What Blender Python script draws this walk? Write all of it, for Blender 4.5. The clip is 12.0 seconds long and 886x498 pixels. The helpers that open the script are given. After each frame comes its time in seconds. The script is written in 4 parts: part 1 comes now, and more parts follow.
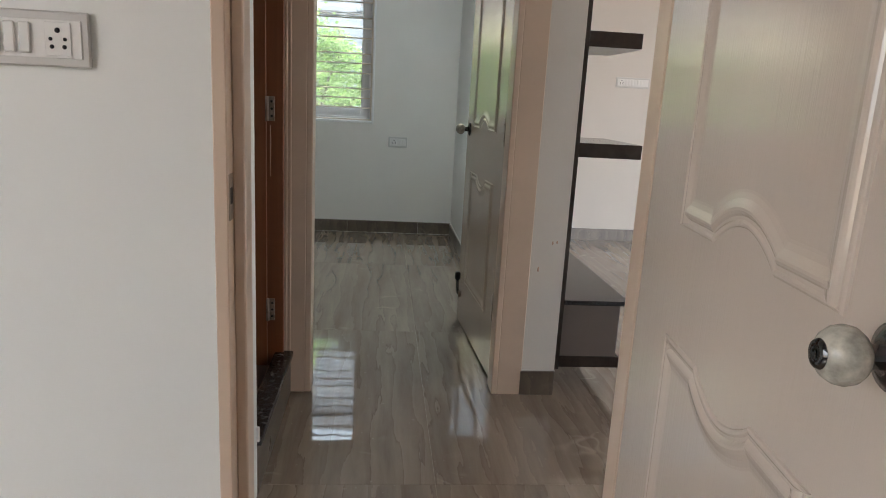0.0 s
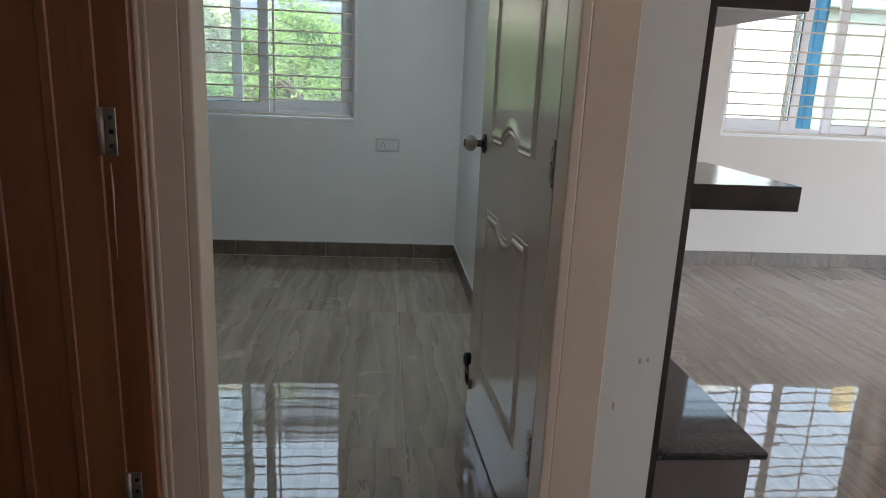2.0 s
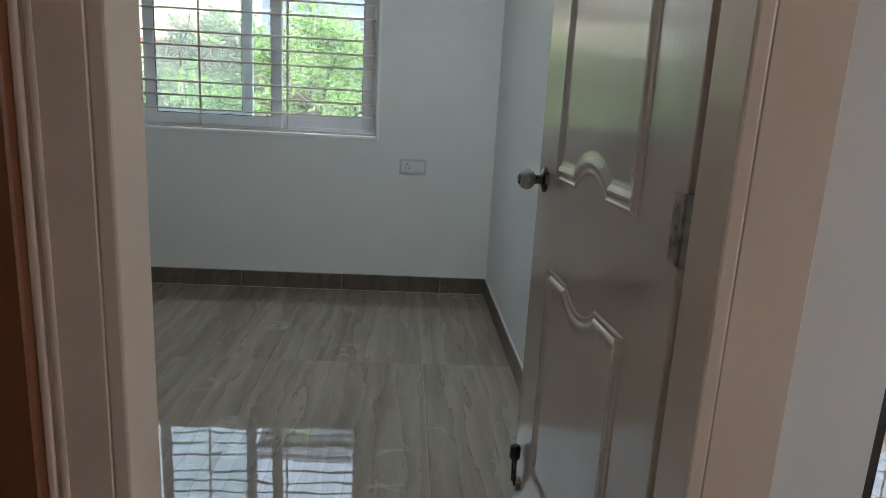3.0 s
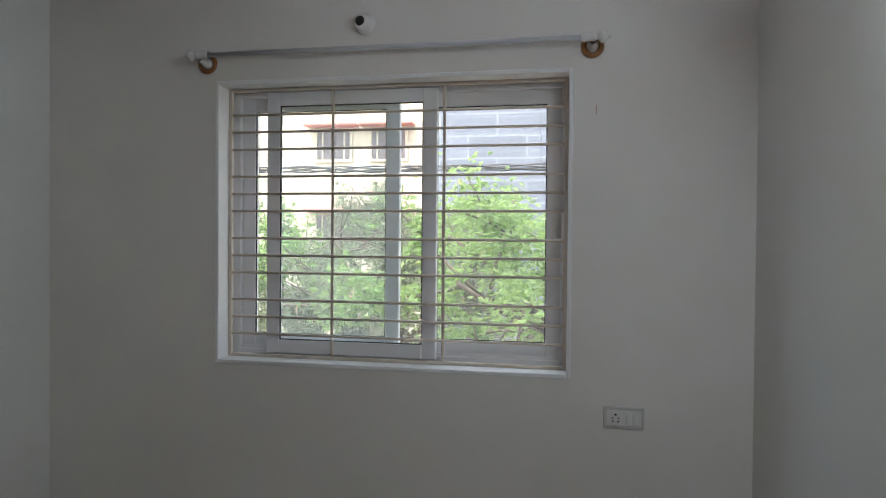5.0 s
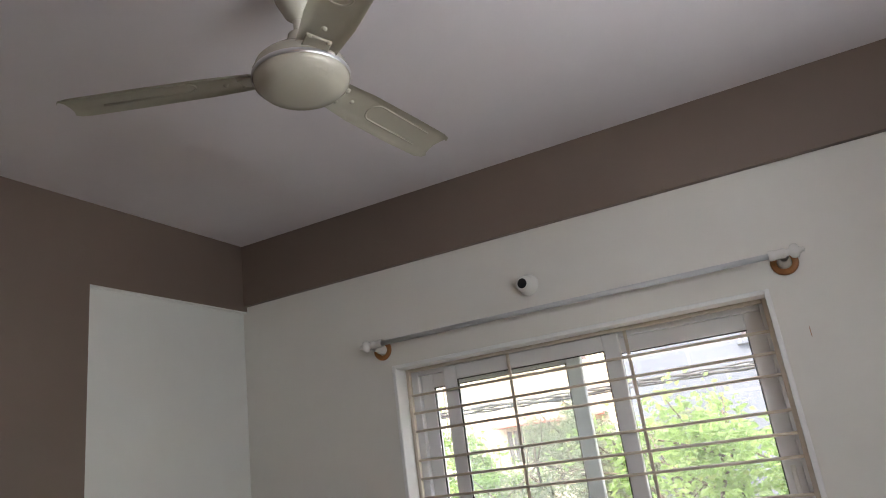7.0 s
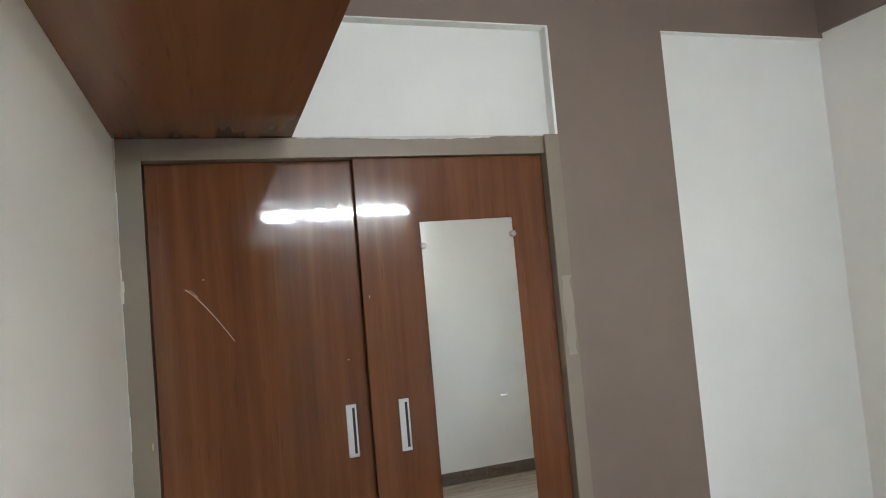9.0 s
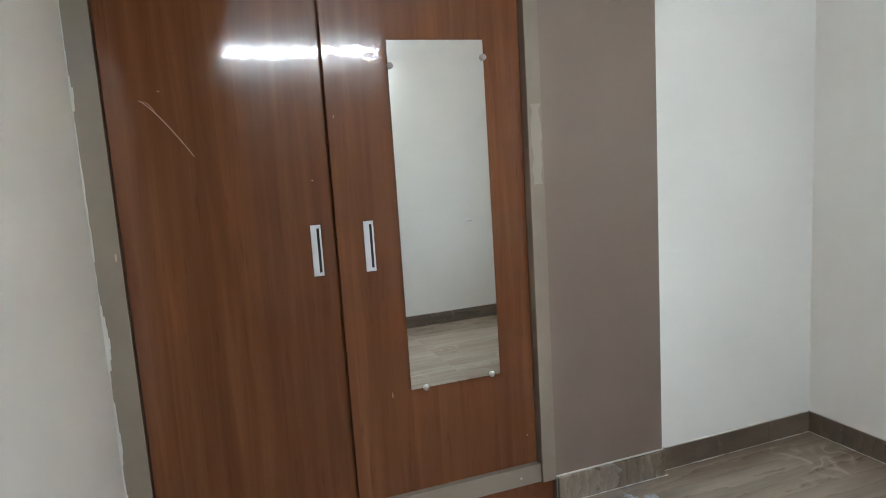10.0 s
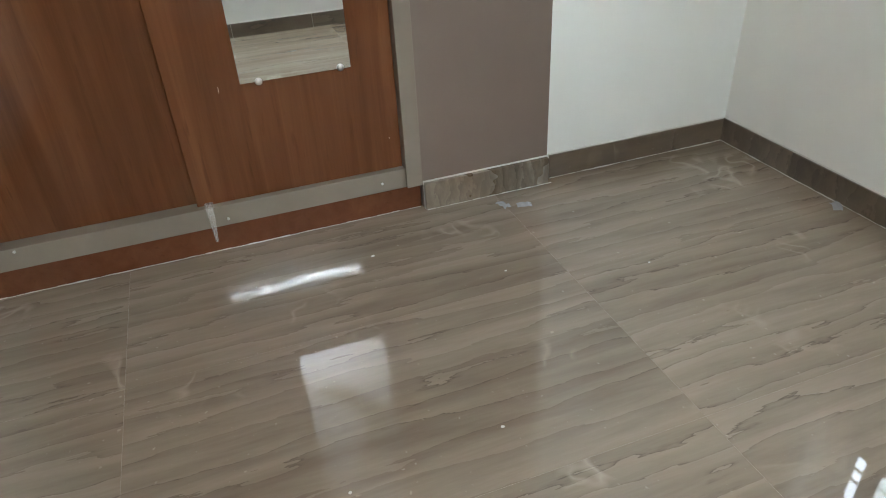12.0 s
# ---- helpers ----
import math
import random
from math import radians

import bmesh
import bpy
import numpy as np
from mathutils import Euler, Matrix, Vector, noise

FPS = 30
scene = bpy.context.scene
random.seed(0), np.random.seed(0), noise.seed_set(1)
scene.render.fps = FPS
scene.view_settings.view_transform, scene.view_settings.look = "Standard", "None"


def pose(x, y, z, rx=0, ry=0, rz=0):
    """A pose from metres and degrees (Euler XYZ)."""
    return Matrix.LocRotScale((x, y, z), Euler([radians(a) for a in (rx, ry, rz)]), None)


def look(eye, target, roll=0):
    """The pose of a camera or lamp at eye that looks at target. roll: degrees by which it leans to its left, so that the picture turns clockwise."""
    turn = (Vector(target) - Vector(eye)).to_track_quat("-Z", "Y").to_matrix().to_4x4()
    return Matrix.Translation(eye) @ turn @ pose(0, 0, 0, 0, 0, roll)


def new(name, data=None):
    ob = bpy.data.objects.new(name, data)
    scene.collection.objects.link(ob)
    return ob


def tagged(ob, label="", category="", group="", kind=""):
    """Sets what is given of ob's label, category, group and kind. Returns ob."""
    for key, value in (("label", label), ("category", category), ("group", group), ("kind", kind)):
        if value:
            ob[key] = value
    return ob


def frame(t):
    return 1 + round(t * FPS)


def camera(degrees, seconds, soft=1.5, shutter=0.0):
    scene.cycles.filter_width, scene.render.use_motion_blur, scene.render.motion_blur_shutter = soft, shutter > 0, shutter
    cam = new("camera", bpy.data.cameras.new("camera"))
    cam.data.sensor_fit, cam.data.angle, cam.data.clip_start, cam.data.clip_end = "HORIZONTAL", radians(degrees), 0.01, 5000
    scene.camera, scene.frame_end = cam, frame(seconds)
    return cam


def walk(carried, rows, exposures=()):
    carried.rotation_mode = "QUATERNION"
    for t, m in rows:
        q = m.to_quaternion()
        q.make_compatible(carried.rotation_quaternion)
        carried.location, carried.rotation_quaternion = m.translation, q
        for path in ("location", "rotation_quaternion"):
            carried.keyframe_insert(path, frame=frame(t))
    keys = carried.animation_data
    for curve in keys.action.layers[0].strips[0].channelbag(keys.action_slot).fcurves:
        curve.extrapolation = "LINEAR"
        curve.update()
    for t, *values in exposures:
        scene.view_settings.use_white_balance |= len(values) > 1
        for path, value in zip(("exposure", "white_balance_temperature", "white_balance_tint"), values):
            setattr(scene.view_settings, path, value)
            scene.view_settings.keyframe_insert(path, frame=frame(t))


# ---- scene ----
cam = camera(66.9, 12.0, soft=1.0)
PATH = [
    (0, (0.587, 0.541, 1.142), (0.776, 2.484, 0.706), 3.1),
    (0.5, (0.622, 0.815, 1.149), (1.027, 2.721, 0.699), 2.8),
    (1, (0.596, 1.106, 1.198), (1.068, 3.002, 0.773), 3.0),
    (1.5, (0.653, 1.43, 1.192), (1.018, 3.368, 0.858), 1.5),
    (2, (0.688, 1.707, 1.19), (0.87, 3.64, 0.708), 2.6),
    (2.5, (0.665, 2.01, 1.195), (0.82, 3.958, 0.773), 3.2),
    (2.7, (0.665, 2.09, 1.196), (0.82, 4.032, 0.743), 3.0),
    (4.3, (0.641, 3.075, 1.229), (0.387, 5.039, 0.952), 2.8),
    (4.5, (0.643, 3.19, 1.249), (0.34, 5.156, 1.039), 1.3),
    (5, (0.507, 3.478, 1.468), (0.127, 5.442, 1.44), 0.5),
    (5.5, (0.494, 3.648, 1.557), (-0.019, 5.572, 1.745), 0.8),
    (6, (0.541, 3.699, 1.636), (-0.189, 5.551, 1.821), -2.5),
    (6.5, (0.491, 3.683, 1.731), (-0.191, 5.506, 2.19), -4.6),
    (6.7, (0.486, 3.655, 1.753), (-0.18, 5.445, 2.347), -6.5),
    (8.3, (0.39, 3.511, 1.631), (-1.372, 4.422, 1.884), -7.4),
    (8.5, (0.39, 3.5, 1.63), (-1.429, 4.304, 1.844), -7.4),
    (9, (0.406, 3.512, 1.594), (-1.484, 4.156, 1.709), -5.0),
    (9.5, (0.392, 3.527, 1.514), (-1.492, 4.196, 1.454), -4.2),
    (10, (0.399, 3.53, 1.446), (-1.458, 4.216, 1.158), -3.6),
    (10.5, (0.408, 3.57, 1.412), (-1.366, 4.308, 0.864), -3.5),
    (11, (0.397, 3.639, 1.404), (-1.174, 4.402, 0.43), -2.1),
    (11.5, (0.356, 3.905, 1.276), (-1.094, 4.491, 0.028), -1.4),
    (12, (0.305, 4.13, 1.266), (-1.289, 4.666, 0.184), -3.3),
]
EXPO = [
    (0.0, 1.78, 6500, 11), (0.5, 1.92, 6500, 10), (1.0, 1.62, 6200, 9), (1.5, 1.5, 6000, 9), (2.7, 1.64, 6000, 10), (4.3, 1.55, 6150, 15), (5.5, 1.14, 6650, 21), (6.7, 1.5, 6950, 23),
    (8.3, 2.72, 6850, 19), (10.0, 2.95, 6500, 17), (11.0, 3.18, 6550, 15), (12.0, 3.12, 6600, 13),
]
walk(cam, [(t, look(e, g, r)) for t, e, g, r in PATH], EXPO)

# ---- world, sun, exposure ----
SKY = 0.34
TUBE = 31.0
FAN_ANGLES = (84, 204, 324)

world = bpy.data.worlds.new("sky")
scene.world = world
world.use_nodes = True
wn = world.node_tree
sky = wn.nodes.new("ShaderNodeTexSky")
sky.sky_type = "NISHITA"
sky.sun_disc = False
sky.sun_elevation = radians(58)
sky.sun_rotation = radians(205)
sky.air_density, sky.dust_density, sky.ozone_density = 1.0, 9.0, 1.0
haze = wn.nodes.new("ShaderNodeMix")              # thin white cloud over the whole sky
haze.data_type = "RGBA"
haze.inputs["Factor"].default_value = 0.5
wn.links.new(sky.outputs["Color"], haze.inputs[6])
haze.inputs[7].default_value = (4.3, 4.6, 4.9, 1)
wn.links.new(haze.outputs[2], wn.nodes["Background"].inputs["Color"])
wn.nodes["Background"].inputs["Strength"].default_value = SKY
sun_data = bpy.data.lights.new("sun", "SUN")
sun_data.energy, sun_data.angle, sun_data.color = 1.5, radians(14), (1.0, 0.95, 0.88)
sun = new("sun", sun_data)
sun.matrix_basis = look((0, 0, 0), (0.35, 0.75, -1.33))


# ---- material helpers ----
def material(name, color, rough=0.5, metal=0.0):
    m = bpy.data.materials.new(name)
    m.use_nodes = True
    b = m.node_tree.nodes["Principled BSDF"]
    b.inputs["Base Color"].default_value = (*color, 1)
    b.inputs["Roughness"].default_value = rough
    b.inputs["Metallic"].default_value = metal
    return m, m.node_tree, b


def node(nt, kind, **values):
    n = nt.nodes.new(kind)
    for k, v in values.items():
        n.inputs[k].default_value = v
    return n


def ramp(nt, source, stops):
    r = nt.nodes.new("ShaderNodeValToRGB")
    while len(r.color_ramp.elements) < len(stops):
        r.color_ramp.elements.new(0.5)
    for e, (p, c) in zip(r.color_ramp.elements, stops):
        e.position, e.color = p, (*c, 1)
    nt.links.new(source, r.inputs["Fac"])
    return r.outputs["Color"]


def coords(nt, scale=(1, 1, 1), spread=0.0):
    """Object coordinates in metres, scaled; spread: shift each object by its own random amount."""
    tc = nt.nodes.new("ShaderNodeTexCoord")
    mp = nt.nodes.new("ShaderNodeMapping")
    mp.inputs["Scale"].default_value = scale
    nt.links.new(tc.outputs["Object"], mp.inputs["Vector"])
    if spread:
        info = nt.nodes.new("ShaderNodeObjectInfo")
        mul = nt.nodes.new("ShaderNodeVectorMath")
        mul.operation = "SCALE"
        mul.inputs[0].default_value = (spread, spread * 0.7, spread * 0.3)
        nt.links.new(info.outputs["Random"], mul.inputs["Scale"])
        nt.links.new(mul.outputs["Vector"], mp.inputs["Location"])
    return mp.outputs["Vector"]


def bump(nt, b, height, strength, distance):
    bp = node(nt, "ShaderNodeBump", Strength=strength, Distance=distance)
    nt.links.new(height, bp.inputs["Height"])
    nt.links.new(bp.outputs["Normal"], b.inputs["Normal"])


def painted(name, color, rough=0.6, vary=0.05, grain=(90, 90, 90), relief=0.0006, mottle=1.3):
    """Rolled paint: faint large mottling, fine roller relief, uneven gloss."""
    m, nt, b = material(name, color, rough)
    v = coords(nt)
    big = node(nt, "ShaderNodeTexNoise", Scale=mottle, Detail=4.0, Roughness=0.6)
    nt.links.new(v, big.inputs["Vector"])
    lo = tuple(c * (1 - vary) for c in color)
    hi = tuple(min(1, c * (1 + vary)) for c in color)
    nt.links.new(ramp(nt, big.outputs["Fac"], [(0.3, lo), (0.7, hi)]), b.inputs["Base Color"])
    fine = node(nt, "ShaderNodeTexNoise", Scale=1.0, Detail=3.0)
    nt.links.new(coords(nt, grain), fine.inputs["Vector"])
    bump(nt, b, fine.outputs["Fac"], 0.35, relief)
    return m


def wood(name, dark, mid, light, rough=0.2, along="z", grain=1.0, peel=0.0002):
    """Laminate or veneer with the grain along one axis."""
    m, nt, b = material(name, mid, rough)
    s = {"z": (20, 20, 0.9), "x": (0.9, 20, 20), "y": (20, 0.9, 20)}[along]
    s2 = {"z": (7, 7, 0.35), "x": (0.35, 7, 7), "y": (7, 0.35, 7)}[along]
    n1 = node(nt, "ShaderNodeTexNoise", Scale=grain, Detail=6.0, Roughness=0.65, Distortion=0.6)
    nt.links.new(coords(nt, s, 9.0), n1.inputs["Vector"])
    n2 = node(nt, "ShaderNodeTexNoise", Scale=grain, Detail=3.0, Roughness=0.5, Distortion=0.4)
    nt.links.new(coords(nt, s2, 5.0), n2.inputs["Vector"])
    mix = node(nt, "ShaderNodeMix", Factor=0.5)
    nt.links.new(n1.outputs["Fac"], mix.inputs["A"])
    nt.links.new(n2.outputs["Fac"], mix.inputs["B"])
    tone = ramp(nt, mix.outputs["Result"], [(0.28, dark), (0.5, mid), (0.74, light)])
    fleck_scale = {"z": (55, 55, 5), "x": (5, 55, 55), "y": (55, 5, 55)}[along]
    n3 = node(nt, "ShaderNodeTexNoise", Scale=1.0, Detail=2.0, Roughness=0.6)
    nt.links.new(coords(nt, fleck_scale, 3.0), n3.inputs["Vector"])
    flecks = ramp(nt, n3.outputs["Fac"], [(0.64, (0, 0, 0)), (0.76, (0.32, 0.32, 0.32))])
    mark = nt.nodes.new("ShaderNodeMix")
    mark.data_type = "RGBA"
    nt.links.new(flecks, mark.inputs["Factor"])
    nt.links.new(tone, mark.inputs[6])
    mark.inputs[7].default_value = (*[c * 0.55 for c in dark], 1)
    nt.links.new(mark.outputs[2], b.inputs["Base Color"])
    wob = node(nt, "ShaderNodeTexNoise", Scale=24.0, Detail=2.5)
    nt.links.new(coords(nt), wob.inputs["Vector"])
    bump(nt, b, wob.outputs["Fac"], 0.7, peel)
    return m


def tile_material(name, dark, mid, light, vein, rough, wave, along="y", bands=3.5):
    """Polished vitrified stone tile: wavy sediment bands with sharp lower edges, pale squiggles and specks."""
    m, nt, b = material(name, mid, rough)
    b.inputs["IOR"].default_value = 1.88
    flat = {"y": (1, 0.13, 0.5), "x": (0.13, 1, 0.5)}[along]
    wv = node(nt, "ShaderNodeTexWave", Scale=bands * 1.15)
    wv.wave_type, wv.wave_profile = "BANDS", "SAW"
    wv.bands_direction = "X" if along == "y" else "Y"
    for k, v in (("Distortion", 8.0), ("Detail", 5.0), ("Detail Scale", 3.6), ("Detail Roughness", 0.55)):
        wv.inputs[k].default_value = v
    nt.links.new(coords(nt, flat, 37.0), wv.inputs["Vector"])
    s = {"y": (9.0, 0.8, 4), "x": (0.8, 9.0, 4)}[along]
    n1 = node(nt, "ShaderNodeTexNoise", Scale=1.0, Detail=6.0, Roughness=0.62, Distortion=0.7)
    nt.links.new(coords(nt, s, 23.0), n1.inputs["Vector"])
    fine = node(nt, "ShaderNodeTexNoise", Scale=1.0, Detail=5.0, Roughness=0.7, Distortion=1.2)
    nt.links.new(coords(nt, tuple(v * 4.2 for v in s), 31.0), fine.inputs["Vector"])
    streak = node(nt, "ShaderNodeMix", Factor=0.24)
    nt.links.new(n1.outputs["Fac"], streak.inputs["A"])
    nt.links.new(fine.outputs["Fac"], streak.inputs["B"])
    broad = node(nt, "ShaderNodeTexNoise", Scale=1.0, Detail=2.0, Roughness=0.5, Distortion=0.5)
    nt.links.new(coords(nt, tuple(v * 0.36 for v in s), 47.0), broad.inputs["Vector"])
    zones = node(nt, "ShaderNodeMix", Factor=0.36)
    nt.links.new(streak.outputs["Result"], zones.inputs["A"])
    nt.links.new(broad.outputs["Fac"], zones.inputs["B"])
    mix = node(nt, "ShaderNodeMix", Factor=0.9)
    nt.links.new(wv.outputs["Fac"], mix.inputs["A"])
    nt.links.new(zones.outputs["Result"], mix.inputs["B"])
    base = ramp(nt, mix.outputs["Result"], [(0.37, dark), (0.49, mid), (0.61, light)])
    # thin broken dark lines along the sharp band edges
    edge = ramp(nt, wv.outputs["Fac"], [(0.0, (1, 1, 1)), (0.04, (0.3, 0.3, 0.3)), (0.10, (0, 0, 0))])
    n5 = node(nt, "ShaderNodeTexNoise", Scale=1.0, Detail=3.0)
    nt.links.new(coords(nt, tuple(v * 0.7 for v in s), 41.0), n5.inputs["Vector"])
    broken = ramp(nt, n5.outputs["Fac"], [(0.40, (0, 0, 0)), (0.58, (0.8, 0.8, 0.8))])
    line = nt.nodes.new("ShaderNodeMath")
    line.operation = "MULTIPLY"
    nt.links.new(edge, line.inputs[0])
    nt.links.new(broken, line.inputs[1])
    lined = nt.nodes.new("ShaderNodeMix")
    lined.data_type = "RGBA"
    nt.links.new(line.outputs[0], lined.inputs["Factor"])
    nt.links.new(base, lined.inputs[6])
    lined.inputs[7].default_value = (*[c * 0.6 for c in dark], 1)
    # pale squiggles in patches
    n3 = node(nt, "ShaderNodeTexNoise", Scale=6.5, Detail=1.0, Roughness=0.4, Distortion=1.0)
    nt.links.new(coords(nt, (1, 1, 1), 17.0), n3.inputs["Vector"])
    thin = ramp(nt, n3.outputs["Fac"], [(0.435, (0, 0, 0)), (0.5, (1, 1, 1)), (0.565, (0, 0, 0))])
    n4 = node(nt, "ShaderNodeTexNoise", Scale=3.4, Detail=2.0)
    nt.links.new(coords(nt, (1, 1, 1), 29.0), n4.inputs["Vector"])
    where = ramp(nt, n4.outputs["Fac"], [(0.60, (0, 0, 0)), (0.69, (0.42, 0.42, 0.42))])
    both = nt.nodes.new("ShaderNodeMath")
    both.operation = "MULTIPLY"
    nt.links.new(thin, both.inputs[0])
    nt.links.new(where, both.inputs[1])
    specks = node(nt, "ShaderNodeTexNoise", Scale=55.0, Detail=1.0)
    nt.links.new(coords(nt, (1, 1, 1), 19.0), specks.inputs["Vector"])
    dots = ramp(nt, specks.outputs["Fac"], [(0.735, (0, 0, 0)), (0.81, (0.4, 0.4, 0.4))])
    most = nt.nodes.new("ShaderNodeMath")
    most.operation = "MAXIMUM"
    nt.links.new(both.outputs[0], most.inputs[0])
    nt.links.new(dots, most.inputs[1])
    col = nt.nodes.new("ShaderNodeMix")
    col.data_type = "RGBA"
    nt.links.new(most.outputs[0], col.inputs["Factor"])
    nt.links.new(lined.outputs[2], col.inputs[6])
    col.inputs[7].default_value = (*vein, 1)
    nt.links.new(col.outputs[2], b.inputs["Base Color"])
    smear = node(nt, "ShaderNodeTexNoise", Scale=2.5, Detail=4.0)
    nt.links.new(coords(nt, (1, 1, 1), 11.0), smear.inputs["Vector"])
    rr = node(nt, "ShaderNodeMapRange")
    rr.inputs["To Min"].default_value, rr.inputs["To Max"].default_value = rough * 0.6, rough * 1.6
    nt.links.new(smear.outputs["Fac"], rr.inputs["Value"])
    nt.links.new(rr.outputs["Result"], b.inputs["Roughness"])
    wob = node(nt, "ShaderNodeTexNoise", Scale=7.0, Detail=1.5)
    nt.links.new(coords(nt, (1, 1, 1), 13.0), wob.inputs["Vector"])
    bump(nt, b, wob.outputs["Fac"], 1.0, wave)
    return m


def grained_paint(name, color, rough):
    """Gloss enamel over a moulded skin with a pressed upright wood grain."""
    m, nt, b = material(name, color, rough)
    b.inputs["IOR"].default_value = 1.85
    n = node(nt, "ShaderNodeTexNoise", Scale=1.0, Detail=3.0, Roughness=0.7)
    n.inputs["Distortion"].default_value = 0.5
    nt.links.new(coords(nt, (150, 150, 5)), n.inputs["Vector"])
    bump(nt, b, n.outputs["Fac"], 1.0, 0.00045)
    big = node(nt, "ShaderNodeTexNoise", Scale=3.0, Detail=3.0)
    nt.links.new(coords(nt), big.inputs["Vector"])
    lo = tuple(c * 0.93 for c in color)
    nt.links.new(ramp(nt, big.outputs["Fac"], [(0.35, lo), (0.65, color)]), b.inputs["Base Color"])
    return m


def speckled(name, dark, light, rough, scale=180):
    m, nt, b = material(name, dark, rough)
    n = node(nt, "ShaderNodeTexNoise", Scale=scale, Detail=2.0)
    nt.links.new(coords(nt), n.inputs["Vector"])
    nt.links.new(ramp(nt, n.outputs["Fac"], [(0.55, dark), (0.75, light)]), b.inputs["Base Color"])
    return m


def foliage(name, dark, light):
    m, nt, b = material(name, light, 0.45)
    g = nt.nodes.new("ShaderNodeNewGeometry")
    nt.links.new(ramp(nt, g.outputs["Random Per Island"], [(0.0, dark), (0.4, tuple(0.5 * (p + q) for p, q in zip(dark, light))), (0.93, light), (1.0, (0.26, 0.22, 0.09))]), b.inputs["Base Color"])
    b.inputs["Transmission Weight"].default_value = 0.0
    t = nt.nodes.new("ShaderNodeBsdfTranslucent")
    t.inputs["Color"].default_value = (light[0] * 1.5, light[1] * 1.5, light[2] * 1.2, 1)
    mx = node(nt, "ShaderNodeMixShader", Fac=0.45)
    out = nt.nodes["Material Output"]
    nt.links.new(b.outputs[0], mx.inputs[1])
    nt.links.new(t.outputs[0], mx.inputs[2])
    nt.links.new(mx.outputs[0], out.inputs["Surface"])
    return m


def courses(name, stone, joint, sx, sy):
    """Coursed stone cladding far off."""
    m, nt, b = material(name, stone, 0.7)
    br = nt.nodes.new("ShaderNodeTexBrick")
    br.inputs["Color1"].default_value = (*stone, 1)
    br.inputs["Color2"].default_value = (*[c * 0.8 for c in stone], 1)
    br.inputs["Mortar"].default_value = (*joint, 1)
    br.inputs["Scale"].default_value = 1.0
    br.inputs["Brick Width"].default_value, br.inputs["Row Height"].default_value = sx, sy
    br.inputs["Mortar Size"].default_value = 0.02
    tc = nt.nodes.new("ShaderNodeTexCoord")
    mp = nt.nodes.new("ShaderNodeMapping")
    mp.inputs["Rotation"].default_value = (radians(90), 0, 0)
    nt.links.new(tc.outputs["Object"], mp.inputs["Vector"])
    nt.links.new(mp.outputs["Vector"], br.inputs["Vector"])
    nt.links.new(br.outputs["Color"], b.inputs["Base Color"])
    return m


def glass(name, tint=(0.93, 0.97, 0.96)):
    m = bpy.data.materials.new(name)
    m.use_nodes = True
    nt = m.node_tree
    nt.nodes.remove(nt.nodes["Principled BSDF"])
    out = nt.nodes["Material Output"]
    tr = nt.nodes.new("ShaderNodeBsdfTransparent")
    tr.inputs["Color"].default_value = (*tint, 1)
    gl = nt.nodes.new("ShaderNodeBsdfGlossy")
    gl.inputs["Roughness"].default_value = 0.02
    lw = node(nt, "ShaderNodeLayerWeight", Blend=0.5)
    pw = nt.nodes.new("ShaderNodeMath")
    pw.operation = "POWER"
    pw.inputs[1].default_value = 4.0
    nt.links.new(lw.outputs["Facing"], pw.inputs[0])
    fr = nt.nodes.new("ShaderNodeMath")
    fr.operation = "MULTIPLY_ADD"
    fr.inputs[1].default_value, fr.inputs[2].default_value = 0.8, 0.035
    nt.links.new(pw.outputs[0], fr.inputs[0])
    mx = nt.nodes.new("ShaderNodeMixShader")
    nt.links.new(fr.outputs[0], mx.inputs[0])
    nt.links.new(tr.outputs[0], mx.inputs[1])
    nt.links.new(gl.outputs[0], mx.inputs[2])
    # a thin film of dust that scatters the daylight
    dust = nt.nodes.new("ShaderNodeBsdfTranslucent")
    dust.inputs["Color"].default_value = (0.8, 0.82, 0.82, 1)
    film_mix = node(nt, "ShaderNodeMixShader", Fac=0.05)
    nt.links.new(mx.outputs[0], film_mix.inputs[1])
    nt.links.new(dust.outputs[0], film_mix.inputs[2])
    nt.links.new(film_mix.outputs[0], out.inputs["Surface"])
    return m


WALL = painted("off_white_wall_paint", (0.79, 0.797, 0.765), 0.55, 0.025)
CREAM_WALL = painted("cream_wall_paint", (0.80, 0.755, 0.70), 0.55, 0.025)
# Warmer than WALL: the warm indoor bounce light is put into the colour.
WINDOW_WALL = painted("warm_bounce_wall_paint", (0.80, 0.783, 0.735), 0.55, 0.025)
# CREAM_WALL darkened for the living room: dimmer light put into the colour.
LIVING_WALL = painted("dimmed_cream_wall_paint", (0.665, 0.625, 0.57), 0.55, 0.025)
CEIL = painted("ceiling_distemper", (0.80, 0.755, 0.795), 0.8, 0.03)
TAUPE = painted("taupe_wall_paint", (0.192, 0.142, 0.114), 0.5, 0.05)
FRAME_PAINT = painted("pink_cream_enamel", (0.63, 0.485, 0.37), 0.28, 0.05, (40, 40, 6), 0.0008, 5)
DOOR_PAINT = grained_paint("pale_cream_door_enamel", (0.62, 0.53, 0.445), 0.055)
WALNUT = wood("walnut_laminate", (0.088, 0.030, 0.012), (0.148, 0.054, 0.0225), (0.220, 0.086, 0.037), 0.052, peel=0.00046)
WALNUT_X = wood("walnut_laminate_lengthwise", (0.105, 0.034, 0.015), (0.14, 0.048, 0.022), (0.175, 0.065, 0.03), 0.05, "x")
